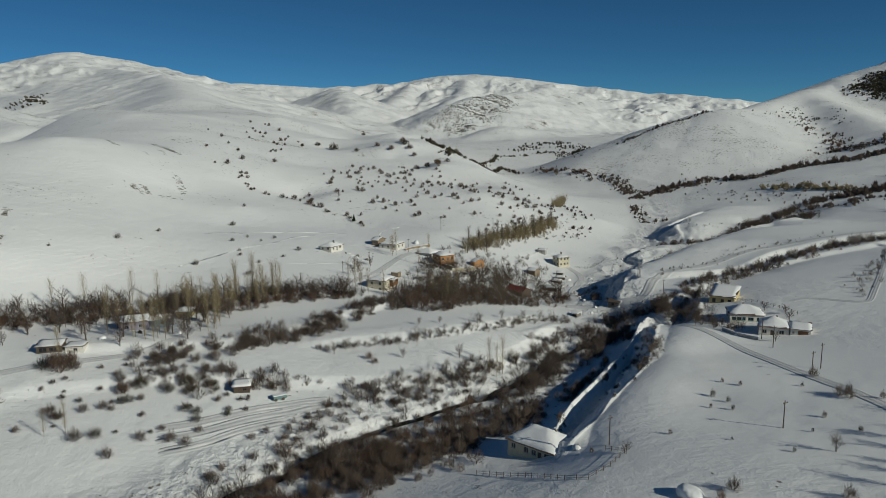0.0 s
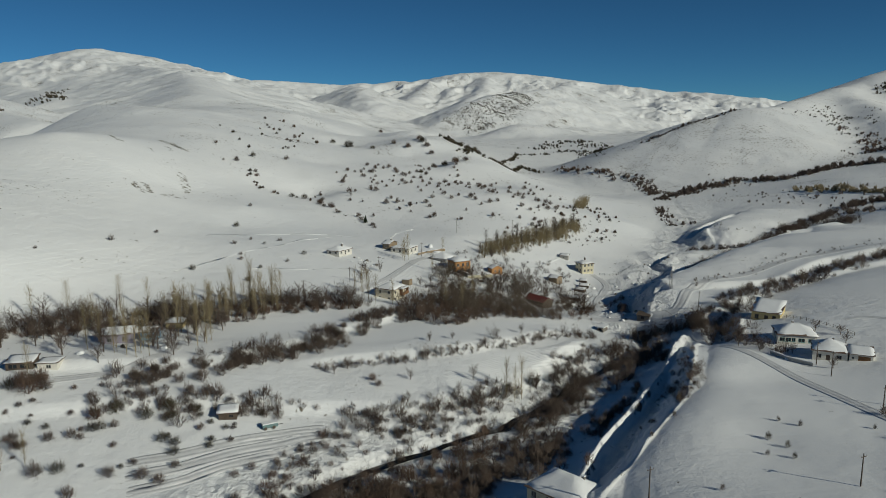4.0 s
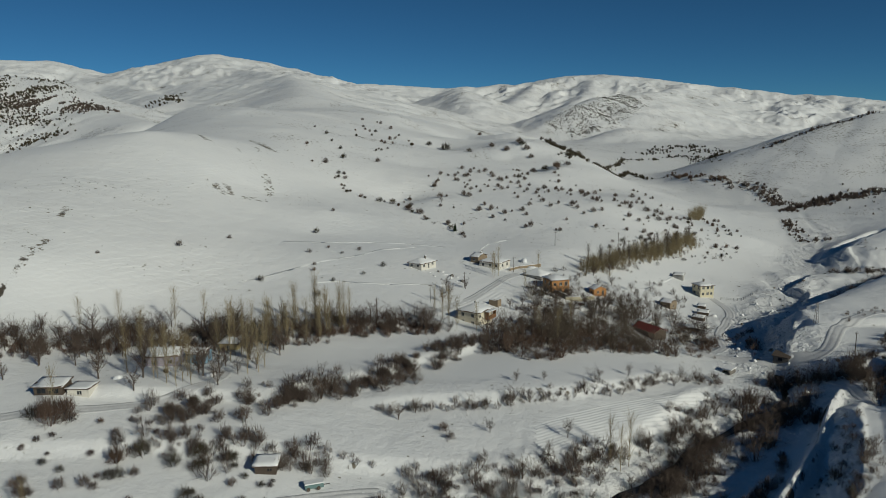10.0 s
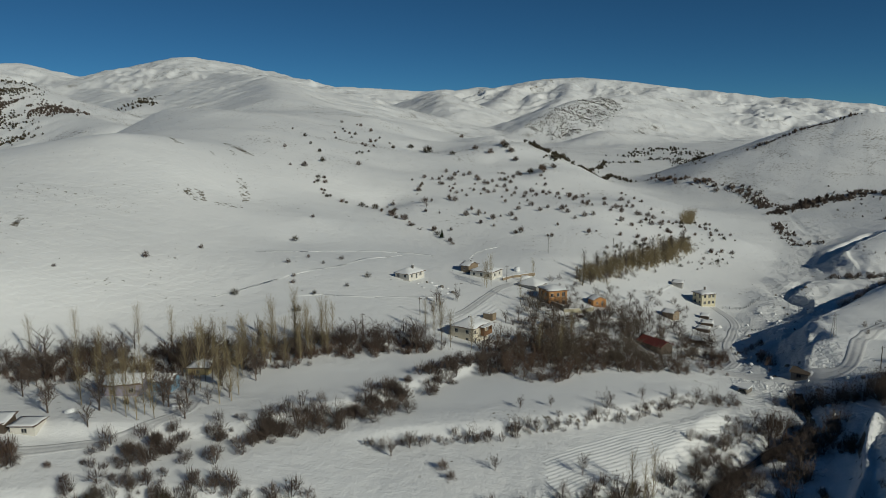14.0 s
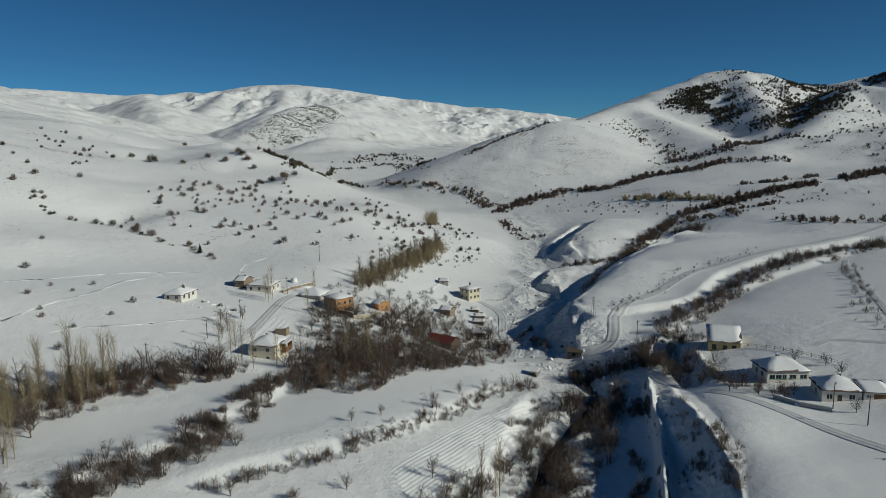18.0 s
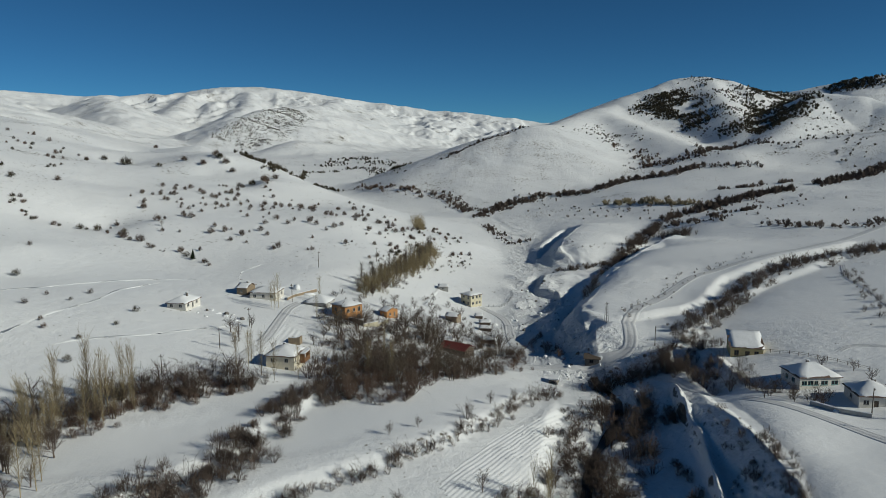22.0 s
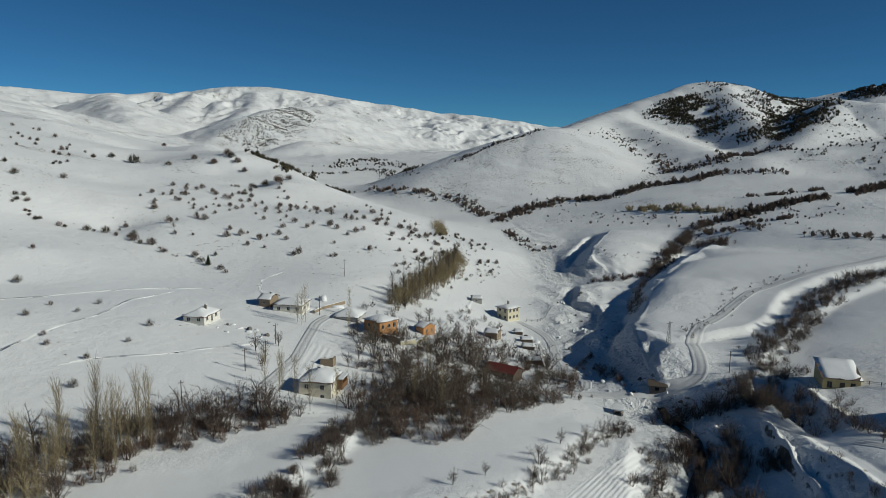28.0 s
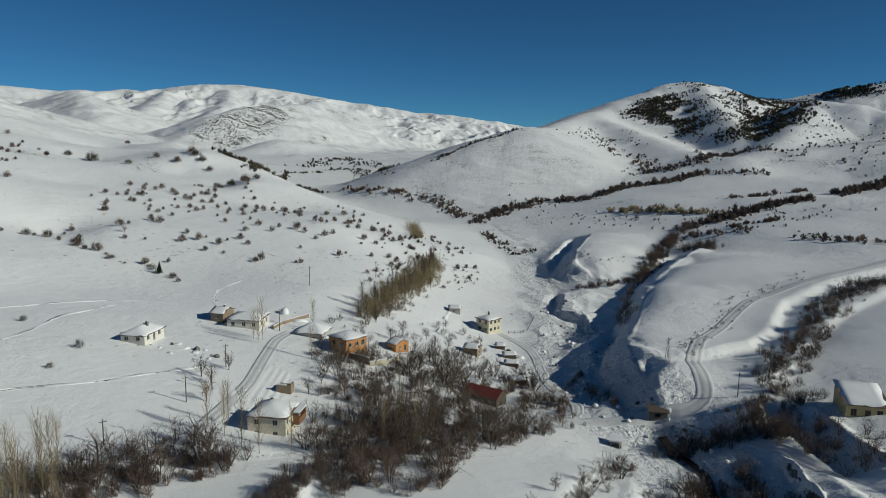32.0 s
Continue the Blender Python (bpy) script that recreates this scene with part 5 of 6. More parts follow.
def poplar_rows(seed, n=44, thick=0.0045):
    """A bare upright poplar about one metre high."""
    rng, crown = random.Random(seed), []
    bend = rng.uniform(-0.03, 0.03)
    for k in range(n):
        t = 0.10 + 0.84 * (k + rng.random()) / n
        a = k * 2.4 + rng.random()
        out = rng.uniform(0.25, 0.75) * (1.1 - 0.4 * t)
        way = Vector((math.cos(a) * out, math.sin(a) * out, 0.85)).normalized()
        long = min(0.30, 0.12 + 0.8 * (1.0 - t)) * rng.uniform(0.5, 1.2)
        limb_rows(rng, Vector((bend * t, 0, t)), way, long, thick, 5, 0.38, 0.4, 1, crown, 0)
    return [(0, 0, -0.03, bend, 0, 0.98, 0.010)], crown


def twig_mesh(name, rows, mat):
    v, f = spikes(rows)
    me = bpy.data.meshes.new(name)
    me.from_pydata(v.tolist(), [], f.tolist())
    me.materials.append(mat)
    return me


def joined(name, rows_list, places, mat, label, category):
    """One thicket out of many plants; places are x, y, height, width factor, turn."""
    vs, fs, off = [], [], 0
    base_v = [spikes(r) for r in rows_list]
    xy = np.array([(p[0], p[1]) for p in places])
    zs = land(xy[:, 0], xy[:, 1])
    for k, (x, y, h, wd, turn) in enumerate(places):
        v, f = base_v[k % len(base_v)]
        c, s = math.cos(turn), math.sin(turn)
        q = np.stack([(v[:, 0] * c - v[:, 1] * s) * h * wd + x, (v[:, 0] * s + v[:, 1] * c) * h * wd + y, v[:, 2] * h + zs[k]], 1)
        vs.append(q)
        fs.append(f + off)
        off += len(v)
    me = mesh_of(name, np.concatenate(vs), np.concatenate(fs))
    me.shade_flat()
    me.materials.append(mat)
    return tagged(new(name, me), label, category, kind="stuff")


def along(rng, line, width, gap, h0, h1, wd=1.0):
    out = []
    for x, y, _ in densified([(p[0], p[1], 0) for p in line], gap):
        out.append((x + rng.gauss(0, width / 2.4), y + rng.gauss(0, width / 2.4), rng.uniform(h0, h1) * rng.choice((0.75, 1, 1, 1.15)), wd * rng.uniform(0.85, 1.2), rng.uniform(0, 6.28)))
    return out


def within(rng, corners, count, h0, h1, wd=1.0):
    xs, ys = [c[0] for c in corners], [c[1] for c in corners]
    out = []
    while len(out) < count:
        x, y = rng.uniform(min(xs), max(xs)), rng.uniform(min(ys), max(ys))
        inside, j = False, len(corners) - 1
        for i in range(len(corners)):
            if (ys[i] > y) != (ys[j] > y) and x < (xs[j] - xs[i]) * (y - ys[i]) / (ys[j] - ys[i]) + xs[i]:
                inside = not inside
            j = i
        if inside:
            out.append((x, y, rng.uniform(h0, h1), wd * rng.uniform(0.85, 1.2), rng.uniform(0, 6.28)))
    return out


HOUSE_SPOTS = [(17, 144, 9), (99, 250, 8), (97, 222, 8), (99, 207, 8), (105, 204, 6), (-56, 334, 7), (-27, 349, 8), (0, 331, 8), (-10, 343, 7), (15, 336, 5), (62, 380, 7), (-26, 280, 7),
               (34, 306, 8), (-99, 221, 7), (-92, 225, 4), (-90, 238, 4), (-114, 197, 5), (-108, 198, 4), (-55, 182, 3.5), (-44, 179, 3), (44, 348, 4), (54, 394, 4)]


def clear(places):
    return [p for p in places if all(math.hypot(p[0] - x, p[1] - y) > r for x, y, r in HOUSE_SPOTS)]


def dome_rows(seed, twigs, thick, stems=6, tall=1.0):
    """A bare rounded bush about one metre high: stems that fan out and fine twigs that fill an uneven dome."""
    q, rows = random.Random(seed), []
    lobes = [(q.uniform(0, math.tau), q.uniform(0.75, 1.2)) for _ in range(4)]
    for _ in range(stems):
        a, tilt = q.uniform(0, math.tau), q.uniform(0.15, 0.6)
        rows.append((0.04 * math.cos(a), 0.04 * math.sin(a), -0.1, math.cos(a) * tilt * 0.8, math.sin(a) * tilt * 0.8, q.uniform(0.5, 0.85) * tall, thick * 1.7))
    for _ in range(twigs):
        a, e = q.uniform(0, math.tau), math.asin(q.uniform(0.02, 1.0))
        reach = 0.56 * max(s * (0.8 + 0.2 * math.cos(a - b)) for b, s in lobes) * q.uniform(0.72, 1.08)
        r0 = reach * q.uniform(0.25, 0.72)
        b, up = a + q.gauss(0, 0.3), e + q.gauss(0.08, 0.2)
        rows.append((math.cos(a) * math.cos(e) * r0, math.sin(a) * math.cos(e) * r0, (0.12 + math.sin(e) * r0 * 1.5) * tall,
                     math.cos(b) * math.cos(up) * reach, math.sin(b) * math.cos(up) * reach, max(0.02, 0.12 + math.sin(up) * reach * 1.5) * tall, thick * q.uniform(0.6, 1.2)))
    return rows


rng = random.Random(11)
SHRUBS = [dome_rows(k, 110, 0.0105) for k in range(6)]
LIGHT_SHRUBS = [dome_rows(20 + k, 70, 0.011, 5) for k in range(5)]
LOW_TREES = [sum(tree_rows(60 + k, 8, 5, 3, 0.16, 0.95, 0.014), []) for k in range(5)]
SLIM = [sum(poplar_rows(80 + k, 28, 0.0075), []) for k in range(4)]

VASE = [shrub_rows(120 + k, 9, 6, 3, wide=0.6, thick=0.0098) for k in range(6)]
SPRAY = [shrub_rows(140 + k, 7, 6, 3, wide=0.32, thick=0.0085) for k in range(4)]


CLUMPS = []
for _s in range(4):
    CLUMPS.append(dome_rows(300 + _s, 20, 0.080, 2, 1.0))


def patchy(places, size, seed, cut):
    """Keep the places that fall into the denser patches."""
    n = waves(np.array([p[0] for p in places]), np.array([p[1] for p in places]), size, seed, 3)
    return [p for p, v in zip(places, n) if v > cut]


def ragged(rng, places, low=0.45, high=1.35):
    """Uneven heights: a few tall, many low."""
    return [(x, y, h * (low + (high - low) * rng.random() ** 1.6), w, t) for x, y, h, w, t in places]


# thickets, belts and hedges
joined("stream_thicket", SHRUBS, patchy(clear(along(rng, [(-75, 118), (-50, 138), (-34, 152), (-14, 170), (6, 182), (22, 198), (30, 214), (38, 228)], 8, 0.34, 1.8, 4.2)), 9, 201, 0.14), TWIG, "dense bare thicket along the stream", "thicket")
joined("stream_thicket", SHRUBS, patchy(clear(along(rng, [(-60, 116), (-30, 140), (-8, 158), (12, 174)], 15, 0.26, 1.8, 4.2)), 10, 202, -0.12), REDTWIG, "reddish bare brush by the stream", "thicket")
joined("stream_thicket", VASE, patchy(clear(along(rng, [(-60, 128), (-34, 148), (-10, 164), (12, 178), (26, 196), (36, 216), (46, 232), (58, 250)], 9, 0.6, 3.0, 7.0)), 12, 203, 0.1), TWIG, "bare trees in the stream thicket", "thicket")
joined("stream_thicket", VASE, patchy(ragged(rng, along(rng, [(30, 196), (43, 214), (49, 222), (59, 237), (67, 249)], 4, 0.5, 3.5, 5.5)), 7, 204, 0.0), TWIG, "dark bare trees between stream and dyke", "thicket")
joined("stream_thicket", SHRUBS, patchy(along(rng, [(30, 176), (40, 192), (46, 202), (52, 212), (58, 222), (64, 232)], 2.4, 0.5, 1.6, 3.2), 6, 205, -0.1), TWIG, "low dark brush at the foot of the dyke", "thicket")
joined("stream_thicket", VASE, ragged(rng, along(rng, [(60, 268), (66, 270), (72, 262), (78, 258), (82, 250), (80, 262), (86, 266)], 5, 0.42, 3.5, 6.0)), TWIG, "dark bare brush at the stream crossing", "thicket")
joined("stream_thicket", LIGHT_SHRUBS, along(rng, [(64, 290), (66, 306), (68, 320), (60, 316)], 6, 1.2, 1.5, 3.4), REDTWIG, "reddish bare shrubs on the stony stream bed", "thicket")
STREAM_BRUSH = [(-54, 141), (-52, 156), (-39, 171), (-26, 185), (-4, 189), (6, 195), (19, 212), (33, 234), (48, 267), (43, 234), (31, 191), (23, 168), (12, 153), (4, 146), (-11, 138), (-35, 138)]
joined("stream_thicket", SHRUBS, patchy(clear(within(rng, STREAM_BRUSH, 480, 1.4, 3.4)), 11, 231, -0.1), TWIG, "dark bare brush filling the stream hollow", "thicket")
joined("stream_thicket", SHRUBS, patchy(clear(within(rng, STREAM_BRUSH, 220, 1.2, 3.0)), 14, 232, 0.0), REDTWIG, "reddish bare brush in the stream hollow", "thicket")
joined("stream_thicket", LIGHT_SHRUBS, patchy(within(rng, [(15, 166), (21, 179), (29, 190), (37, 203), (49, 221), (60, 237), (64, 258), (44, 227), (26, 200), (11, 175)], 150, 1.0, 2.6), 8, 234, -0.15), TWIG, "bare brush between the stream and the dyke", "thicket")
joined("bank_brush", LIGHT_SHRUBS, along(rng, [(62, 202), (58, 192), (54, 183), (50, 176)], 3.0, 0.6, 1.0, 2.6), TWIG, "bare brush along the upper edge of the bank", "thicket")
joined("bank_brush", LIGHT_SHRUBS, patchy(within(rng, [(64, 217), (61, 204), (57, 193), (53, 182), (48, 174), (47, 188), (55, 203), (56, 210)], 90, 0.5, 1.4), 8, 233, -0.1), TWIG, "low bare brush scattered on the shaded bank", "thicket")
joined("bank_brush", LIGHT_SHRUBS, patchy(along(rng, [(44, 173), (50, 184), (55, 194), (60, 205), (65, 218)], 3.5, 0.7, 1.0, 2.8), 6, 206, 0.0), TWIG, "bare brush on the shaded bank", "thicket")
BELT = [(-152, 212), (-142, 221), (-127, 230), (-114, 239), (-94, 246), (-75, 252), (-59, 261), (-44, 269), (-36, 268)]
joined("orchard_belt", VASE, clear(ragged(rng, along(rng, BELT, 8, 0.62, 5.2, 6.4))), TWIG, "dense belt of bare dark trees", "tree belt")
joined("orchard_belt", LOW_TREES, clear(ragged(rng, along(rng, BELT, 9, 1.9, 6.5, 8.5), 0.6, 1.15)), TWIG, "taller bare trees in the belt", "tree belt")
joined("orchard_belt", SHRUBS, clear(along(rng, [(x, y - 4) for x, y in BELT], 8, 0.34, 1.6, 3.8)), REDTWIG, "bare undergrowth in the tree belt", "thicket")
joined("hedge", SHRUBS, patchy(along(rng, [(-86, 194), (-76, 198), (-66, 203), (-56, 212), (-45, 221), (-36, 234), (-24, 252), (-12, 264)], 8, 0.30, 1.8, 4.6), 8, 207, -0.2), TWIG, "bare hedge between the snowfields", "hedge")
joined("hedge", VASE, along(rng, [(-70, 203), (-56, 212), (-45, 221), (-36, 234), (-24, 252)], 8, 3.2, 4.0, 6.5), TWIG, "small bare trees in the hedge", "hedge")
joined("hedge", LIGHT_SHRUBS, along(rng, [(-40, 208), (-14, 217), (7, 228), (22, 240), (34, 251), (44, 258)], 2.6, 0.8, 1.0, 2.8), TWIG, "thin bare hedge on a field bank", "hedge")
joined("hedge", LIGHT_SHRUBS, patchy(along(rng, [(-84, 182), (-64, 186), (-43, 186), (-26, 187), (-10, 190), (8, 200), (16, 206)], 6, 0.38, 1.6, 3.8), 8, 208, -0.15), TWIG, "bare hedge below the ploughed field", "hedge")
joined("hedge", VASE, ragged(rng, along(rng, [(-2, 194), (14, 206), (22, 214), (30, 224), (40, 236), (50, 248)], 4, 0.95, 2.5, 5.0)), TWIG, "bare shrubs on the stream bank under the field", "hedge")
VILLAGE = [(-24, 256), (6, 260), (20, 270), (50, 288), (46, 324), (20, 330), (-8, 322), (-18, 286)]
joined("village_thicket", VASE, patchy(clear(ragged(rng, within(rng, VILLAGE, 175, 4.0, 6.8))), 14, 209, -0.2), TWIG, "dark bare trees crowding below the hamlet", "thicket")
joined("village_thicket", VASE, clear(ragged(rng, within(rng, VILLAGE, 105, 5.0, 7.5))), GREY, "greyish bare trees below the hamlet", "thicket")
joined("village_thicket", SPRAY, clear(along(rng, [(-4, 262), (2, 272), (0, 284), (4, 296), (-2, 306)], 8, 4.0, 6.0, 9.0)), GREY, "pale upright poplars below the hamlet", "thicket")
joined("village_thicket", SHRUBS, patchy(clear(within(rng, [(-24, 258), (20, 266), (54, 286), (52, 320), (20, 326), (-6, 316), (-18, 288)], 330, 1.2, 3.4)), 9, 212, -0.15), REDTWIG, "bare undergrowth below the hamlet", "thicket")
joined("village_thicket", LIGHT_SHRUBS, clear(within(rng, [(-14, 318), (20, 326), (46, 330), (56, 372), (34, 392), (10, 372), (-6, 350)], 95, 1.2, 3.8)), TWIG, "bare garden shrubs among the houses", "thicket")
FIELD_THICKET = [(-17, 250), (-16, 267), (-12, 281), (2, 290), (20, 281), (38, 278), (20, 266), (6, 258), (-2, 245)]
joined("village_thicket", VASE, clear(ragged(rng, within(rng, FIELD_THICKET, 85, 4.0, 6.5))), REDTWIG, "bare reddish trees between the snowfields", "thicket")
joined("village_thicket", SPRAY, clear(ragged(rng, within(rng, FIELD_THICKET, 34, 6.0, 8.0))), GREY, "slender greyish trees between the snowfields", "thicket")
joined("village_thicket", SHRUBS, clear(within(rng, FIELD_THICKET, 130, 1.0, 2.8)), TWIG, "bare undergrowth between the snowfields", "thicket")
POPLARS = [(12, 362), (20, 376), (37, 405), (54, 433), (66, 459), (74, 478)]
joined("poplar_row", SPRAY, ragged(rng, along(rng, POPLARS, 6, 0.42, 6.5, 8.5), 0.4, 1.2), TAN, "row of pale bare poplars on the slope", "poplars")
joined("poplar_row", SLIM, ragged(rng, along(rng, POPLARS, 6, 2.4, 8.0, 10.0), 0.6, 1.1), GREY, "taller grey poplars in the row", "poplars")
joined("poplar_row", SPRAY, along(rng, [(86, 545), (95, 575), (102, 612)], 4, 1.4, 5, 8), TAN, "pale bare poplars further up the valley", "poplars")
joined("lane_hedge", SHRUBS, clear(ragged(rng, along(rng, [(86, 258), (104, 279), (124, 291), (145, 306), (166, 320), (190, 332), (218, 338), (272, 338), (340, 352)], 9, 0.62, 3.0, 4.6))), TWIG, "dark bare hedge below the hill road", "hedge")
joined("lane_hedge", VASE, clear(ragged(rng, along(rng, [(84, 236), (87, 248), (92, 258), (88, 242), (84, 230), (86, 216), (92, 214)], 8, 0.8, 3.5, 5.0))), TWIG, "dark bare thicket under the yellow barn", "thicket")
joined("lane_hedge", LIGHT_SHRUBS, along(rng, [(92, 300), (112, 318), (138, 336), (160, 350), (200, 362)], 6, 2.2, 0.8, 2.0), TWIG, "low bare shrubs beside the hill road", "hedge")
GULLY = [(135, 437), (149, 440), (166, 444), (181, 451), (209, 477), (238, 510), (273, 545), (298, 560), (320, 563), (351, 574), (382, 581), (410, 582), (440, 583), (485, 595), (545, 614), (600, 640), (650, 665)]
joined("gully_trees", VASE, along(rng, [(110, 356), (120, 370), (131, 391), (145, 409), (174, 442)], 4, 2.4, 3.0, 5.5, 1.0), TWIG, "thin row of bare trees in the gully", "tree belt")
joined("gully_trees", SHRUBS, along(rng, GULLY[:7], 6, 0.8, 2.0, 4.0, 1.1), TWIG, "dark belt of bare valley trees", "tree belt")
joined("gully_trees", VASE, along(rng, GULLY[3:8], 6, 1.1, 3.5, 6.5, 1.0), TWIG, "taller bare trees in the valley belt", "tree belt")
joined("gully_trees", CLUMPS, patchy(ragged(rng, along(rng, GULLY[7:], 11, 0.34, 3.0, 6.0, 1.1)), 22, 213, -0.25), TWIG, "dark belt of bare trees across the flats", "tree belt")
joined("gully_trees", VASE, along(rng, [(243, 488), (250, 500), (258, 492), (246, 478)], 6, 0.9, 3.5, 6.0, 1.1), TWIG, "dark clump of bare trees at the field corner", "tree belt")
joined("gully_trees", CLUMPS, patchy(along(rng, [(300, 515), (312, 532), (325, 520), (345, 525)], 9, 0.8, 1.5, 3.5, 1.2), 14, 210, -0.2), TWIG, "low scrub on the shaded field bank", "scrub")
joined("gully_trees", LIGHT_SHRUBS, along(rng, [(176, 500), (166, 482), (172, 474), (205, 488)], 4, 4.5, 0.8, 1.8, 1.1), TWIG, "low scrub round the snow terrace", "scrub")
for _line, _wide, _gap, _h0, _h1, _mat, _label in (
        ([(192, 985), (244, 1005), (311, 1034), (360, 1049), (392, 1060)], 5, 1.6, 2.5, 4.5, TWIG, "dark row of bushes along the round hill's edge"),
        ([(219, 765), (259, 804), (308, 821), (351, 784), (414, 829), (460, 806), (511, 811)], 15, 0.45, 2.5, 6, TWIG, "dark tree belt across the upper valley"),
        ([(504, 803), (529, 774), (553, 765)], 12, 1.0, 2.5, 5, TWIG, "dark belt of small trees on the flats"),
        ([(472, 884), (511, 880), (548, 861), (692, 972), (659, 878)], 26, 0.7, 2.5, 5.5, TWIG, "dark scrub at the mouth of the ravine"),
        ([(526, 1037), (553, 1026), (518, 942), (485, 867)], 20, 1.0, 2.5, 5, REDTWIG, "dark scrub under the spur"),
        ([(310, 688), (327, 658), (347, 602)], 8, 1.2, 4, 7, TAN, "row of pale poplars across the flats"),
        ([(406, 648), (432, 633), (480, 636)], 8, 1.0, 2.5, 5, TWIG, "small trees standing on the flats"),
        ([(279, 545), (285, 513), (297, 492), (297, 441), (303, 413), (326, 403)], 12, 1.0, 1.5, 4, TWIG, "bare hedge across the eastern field"),
        ([(138, 1020), (150, 971), (166, 945), (187, 917)], 12, 0.6, 2.0, 5, REDTWIG, "reddish scrub along the upper stream"),
        ([(186, 911), (212, 880), (216, 814), (199, 733)], 14, 0.6, 2.0, 4.5, TWIG, "dark scrub under the snow bank by the stream"),
        ([(-20, 845), (0, 779), (25, 763), (90, 1108), (109, 1027)], 6, 1.4, 2.0, 5.0, OLIVE, "row of dark bushes along the spur's edge"),
        ([(3, 744), (99, 1326), (161, 1348)], 8, 1.6, 2.5, 5, OLIVE, "thin scrub in the far valley"),
        ([(179, 1392), (231, 1388), (199, 1014), (228, 1005)], 20, 1.3, 2.5, 5, OLIVE, "brown scrub in the far valley"),
        ([(180, 666), (170, 616), (160, 566), (183, 588)], 9, 1.2, 1.5, 3.5, TWIG, "low scrub on the stream bank")):
    joined("far_belt", CLUMPS, patchy(ragged(rng, along(rng, _line, _wide, _gap, _h0, _h1, 1.2)), 30, 211, -0.2), _mat, _label, "scrub")
joined("hedge", VASE, ragged(rng, along(rng, [(-20, 215), (7, 228), (22, 240), (34, 251), (46, 260)], 3, 2.2, 3.0, 4.4)), TWIG, "small bare trees on the field bank", "hedge")
joined("village_thicket", LIGHT_SHRUBS, clear(within(rng, [(24, 385), (60, 412), (104, 480), (92, 520), (56, 470), (30, 420)], 110, 0.8, 2.4)), TWIG, "low bare shrubs on the slope above the stream", "scrub")
joined("village_thicket", VASE, clear(ragged(rng, along(rng, [(14, 322), (26, 334), (36, 338), (44, 332), (52, 318), (50, 300)], 7, 1.6, 5.0, 6.5))), TWIG, "dark bare trees beside the hamlet lane", "thicket")
joined("stream_thicket", SHRUBS, patchy(clear(along(rng, [(-58, 118), (-32, 132), (-8, 150), (12, 168), (22, 182)], 13, 0.22, 1.8, 4.2)), 10, 221, -0.2), TWIG, "dark bare thicket below the cottage", "thicket")
joined("ditch_scrub", LIGHT_SHRUBS, along(rng, [(140, 232), (158, 256), (172, 272), (182, 288), (200, 308)], 4, 2.2, 1.4, 3.0), TWIG, "low bare scrub along the ditch", "scrub")


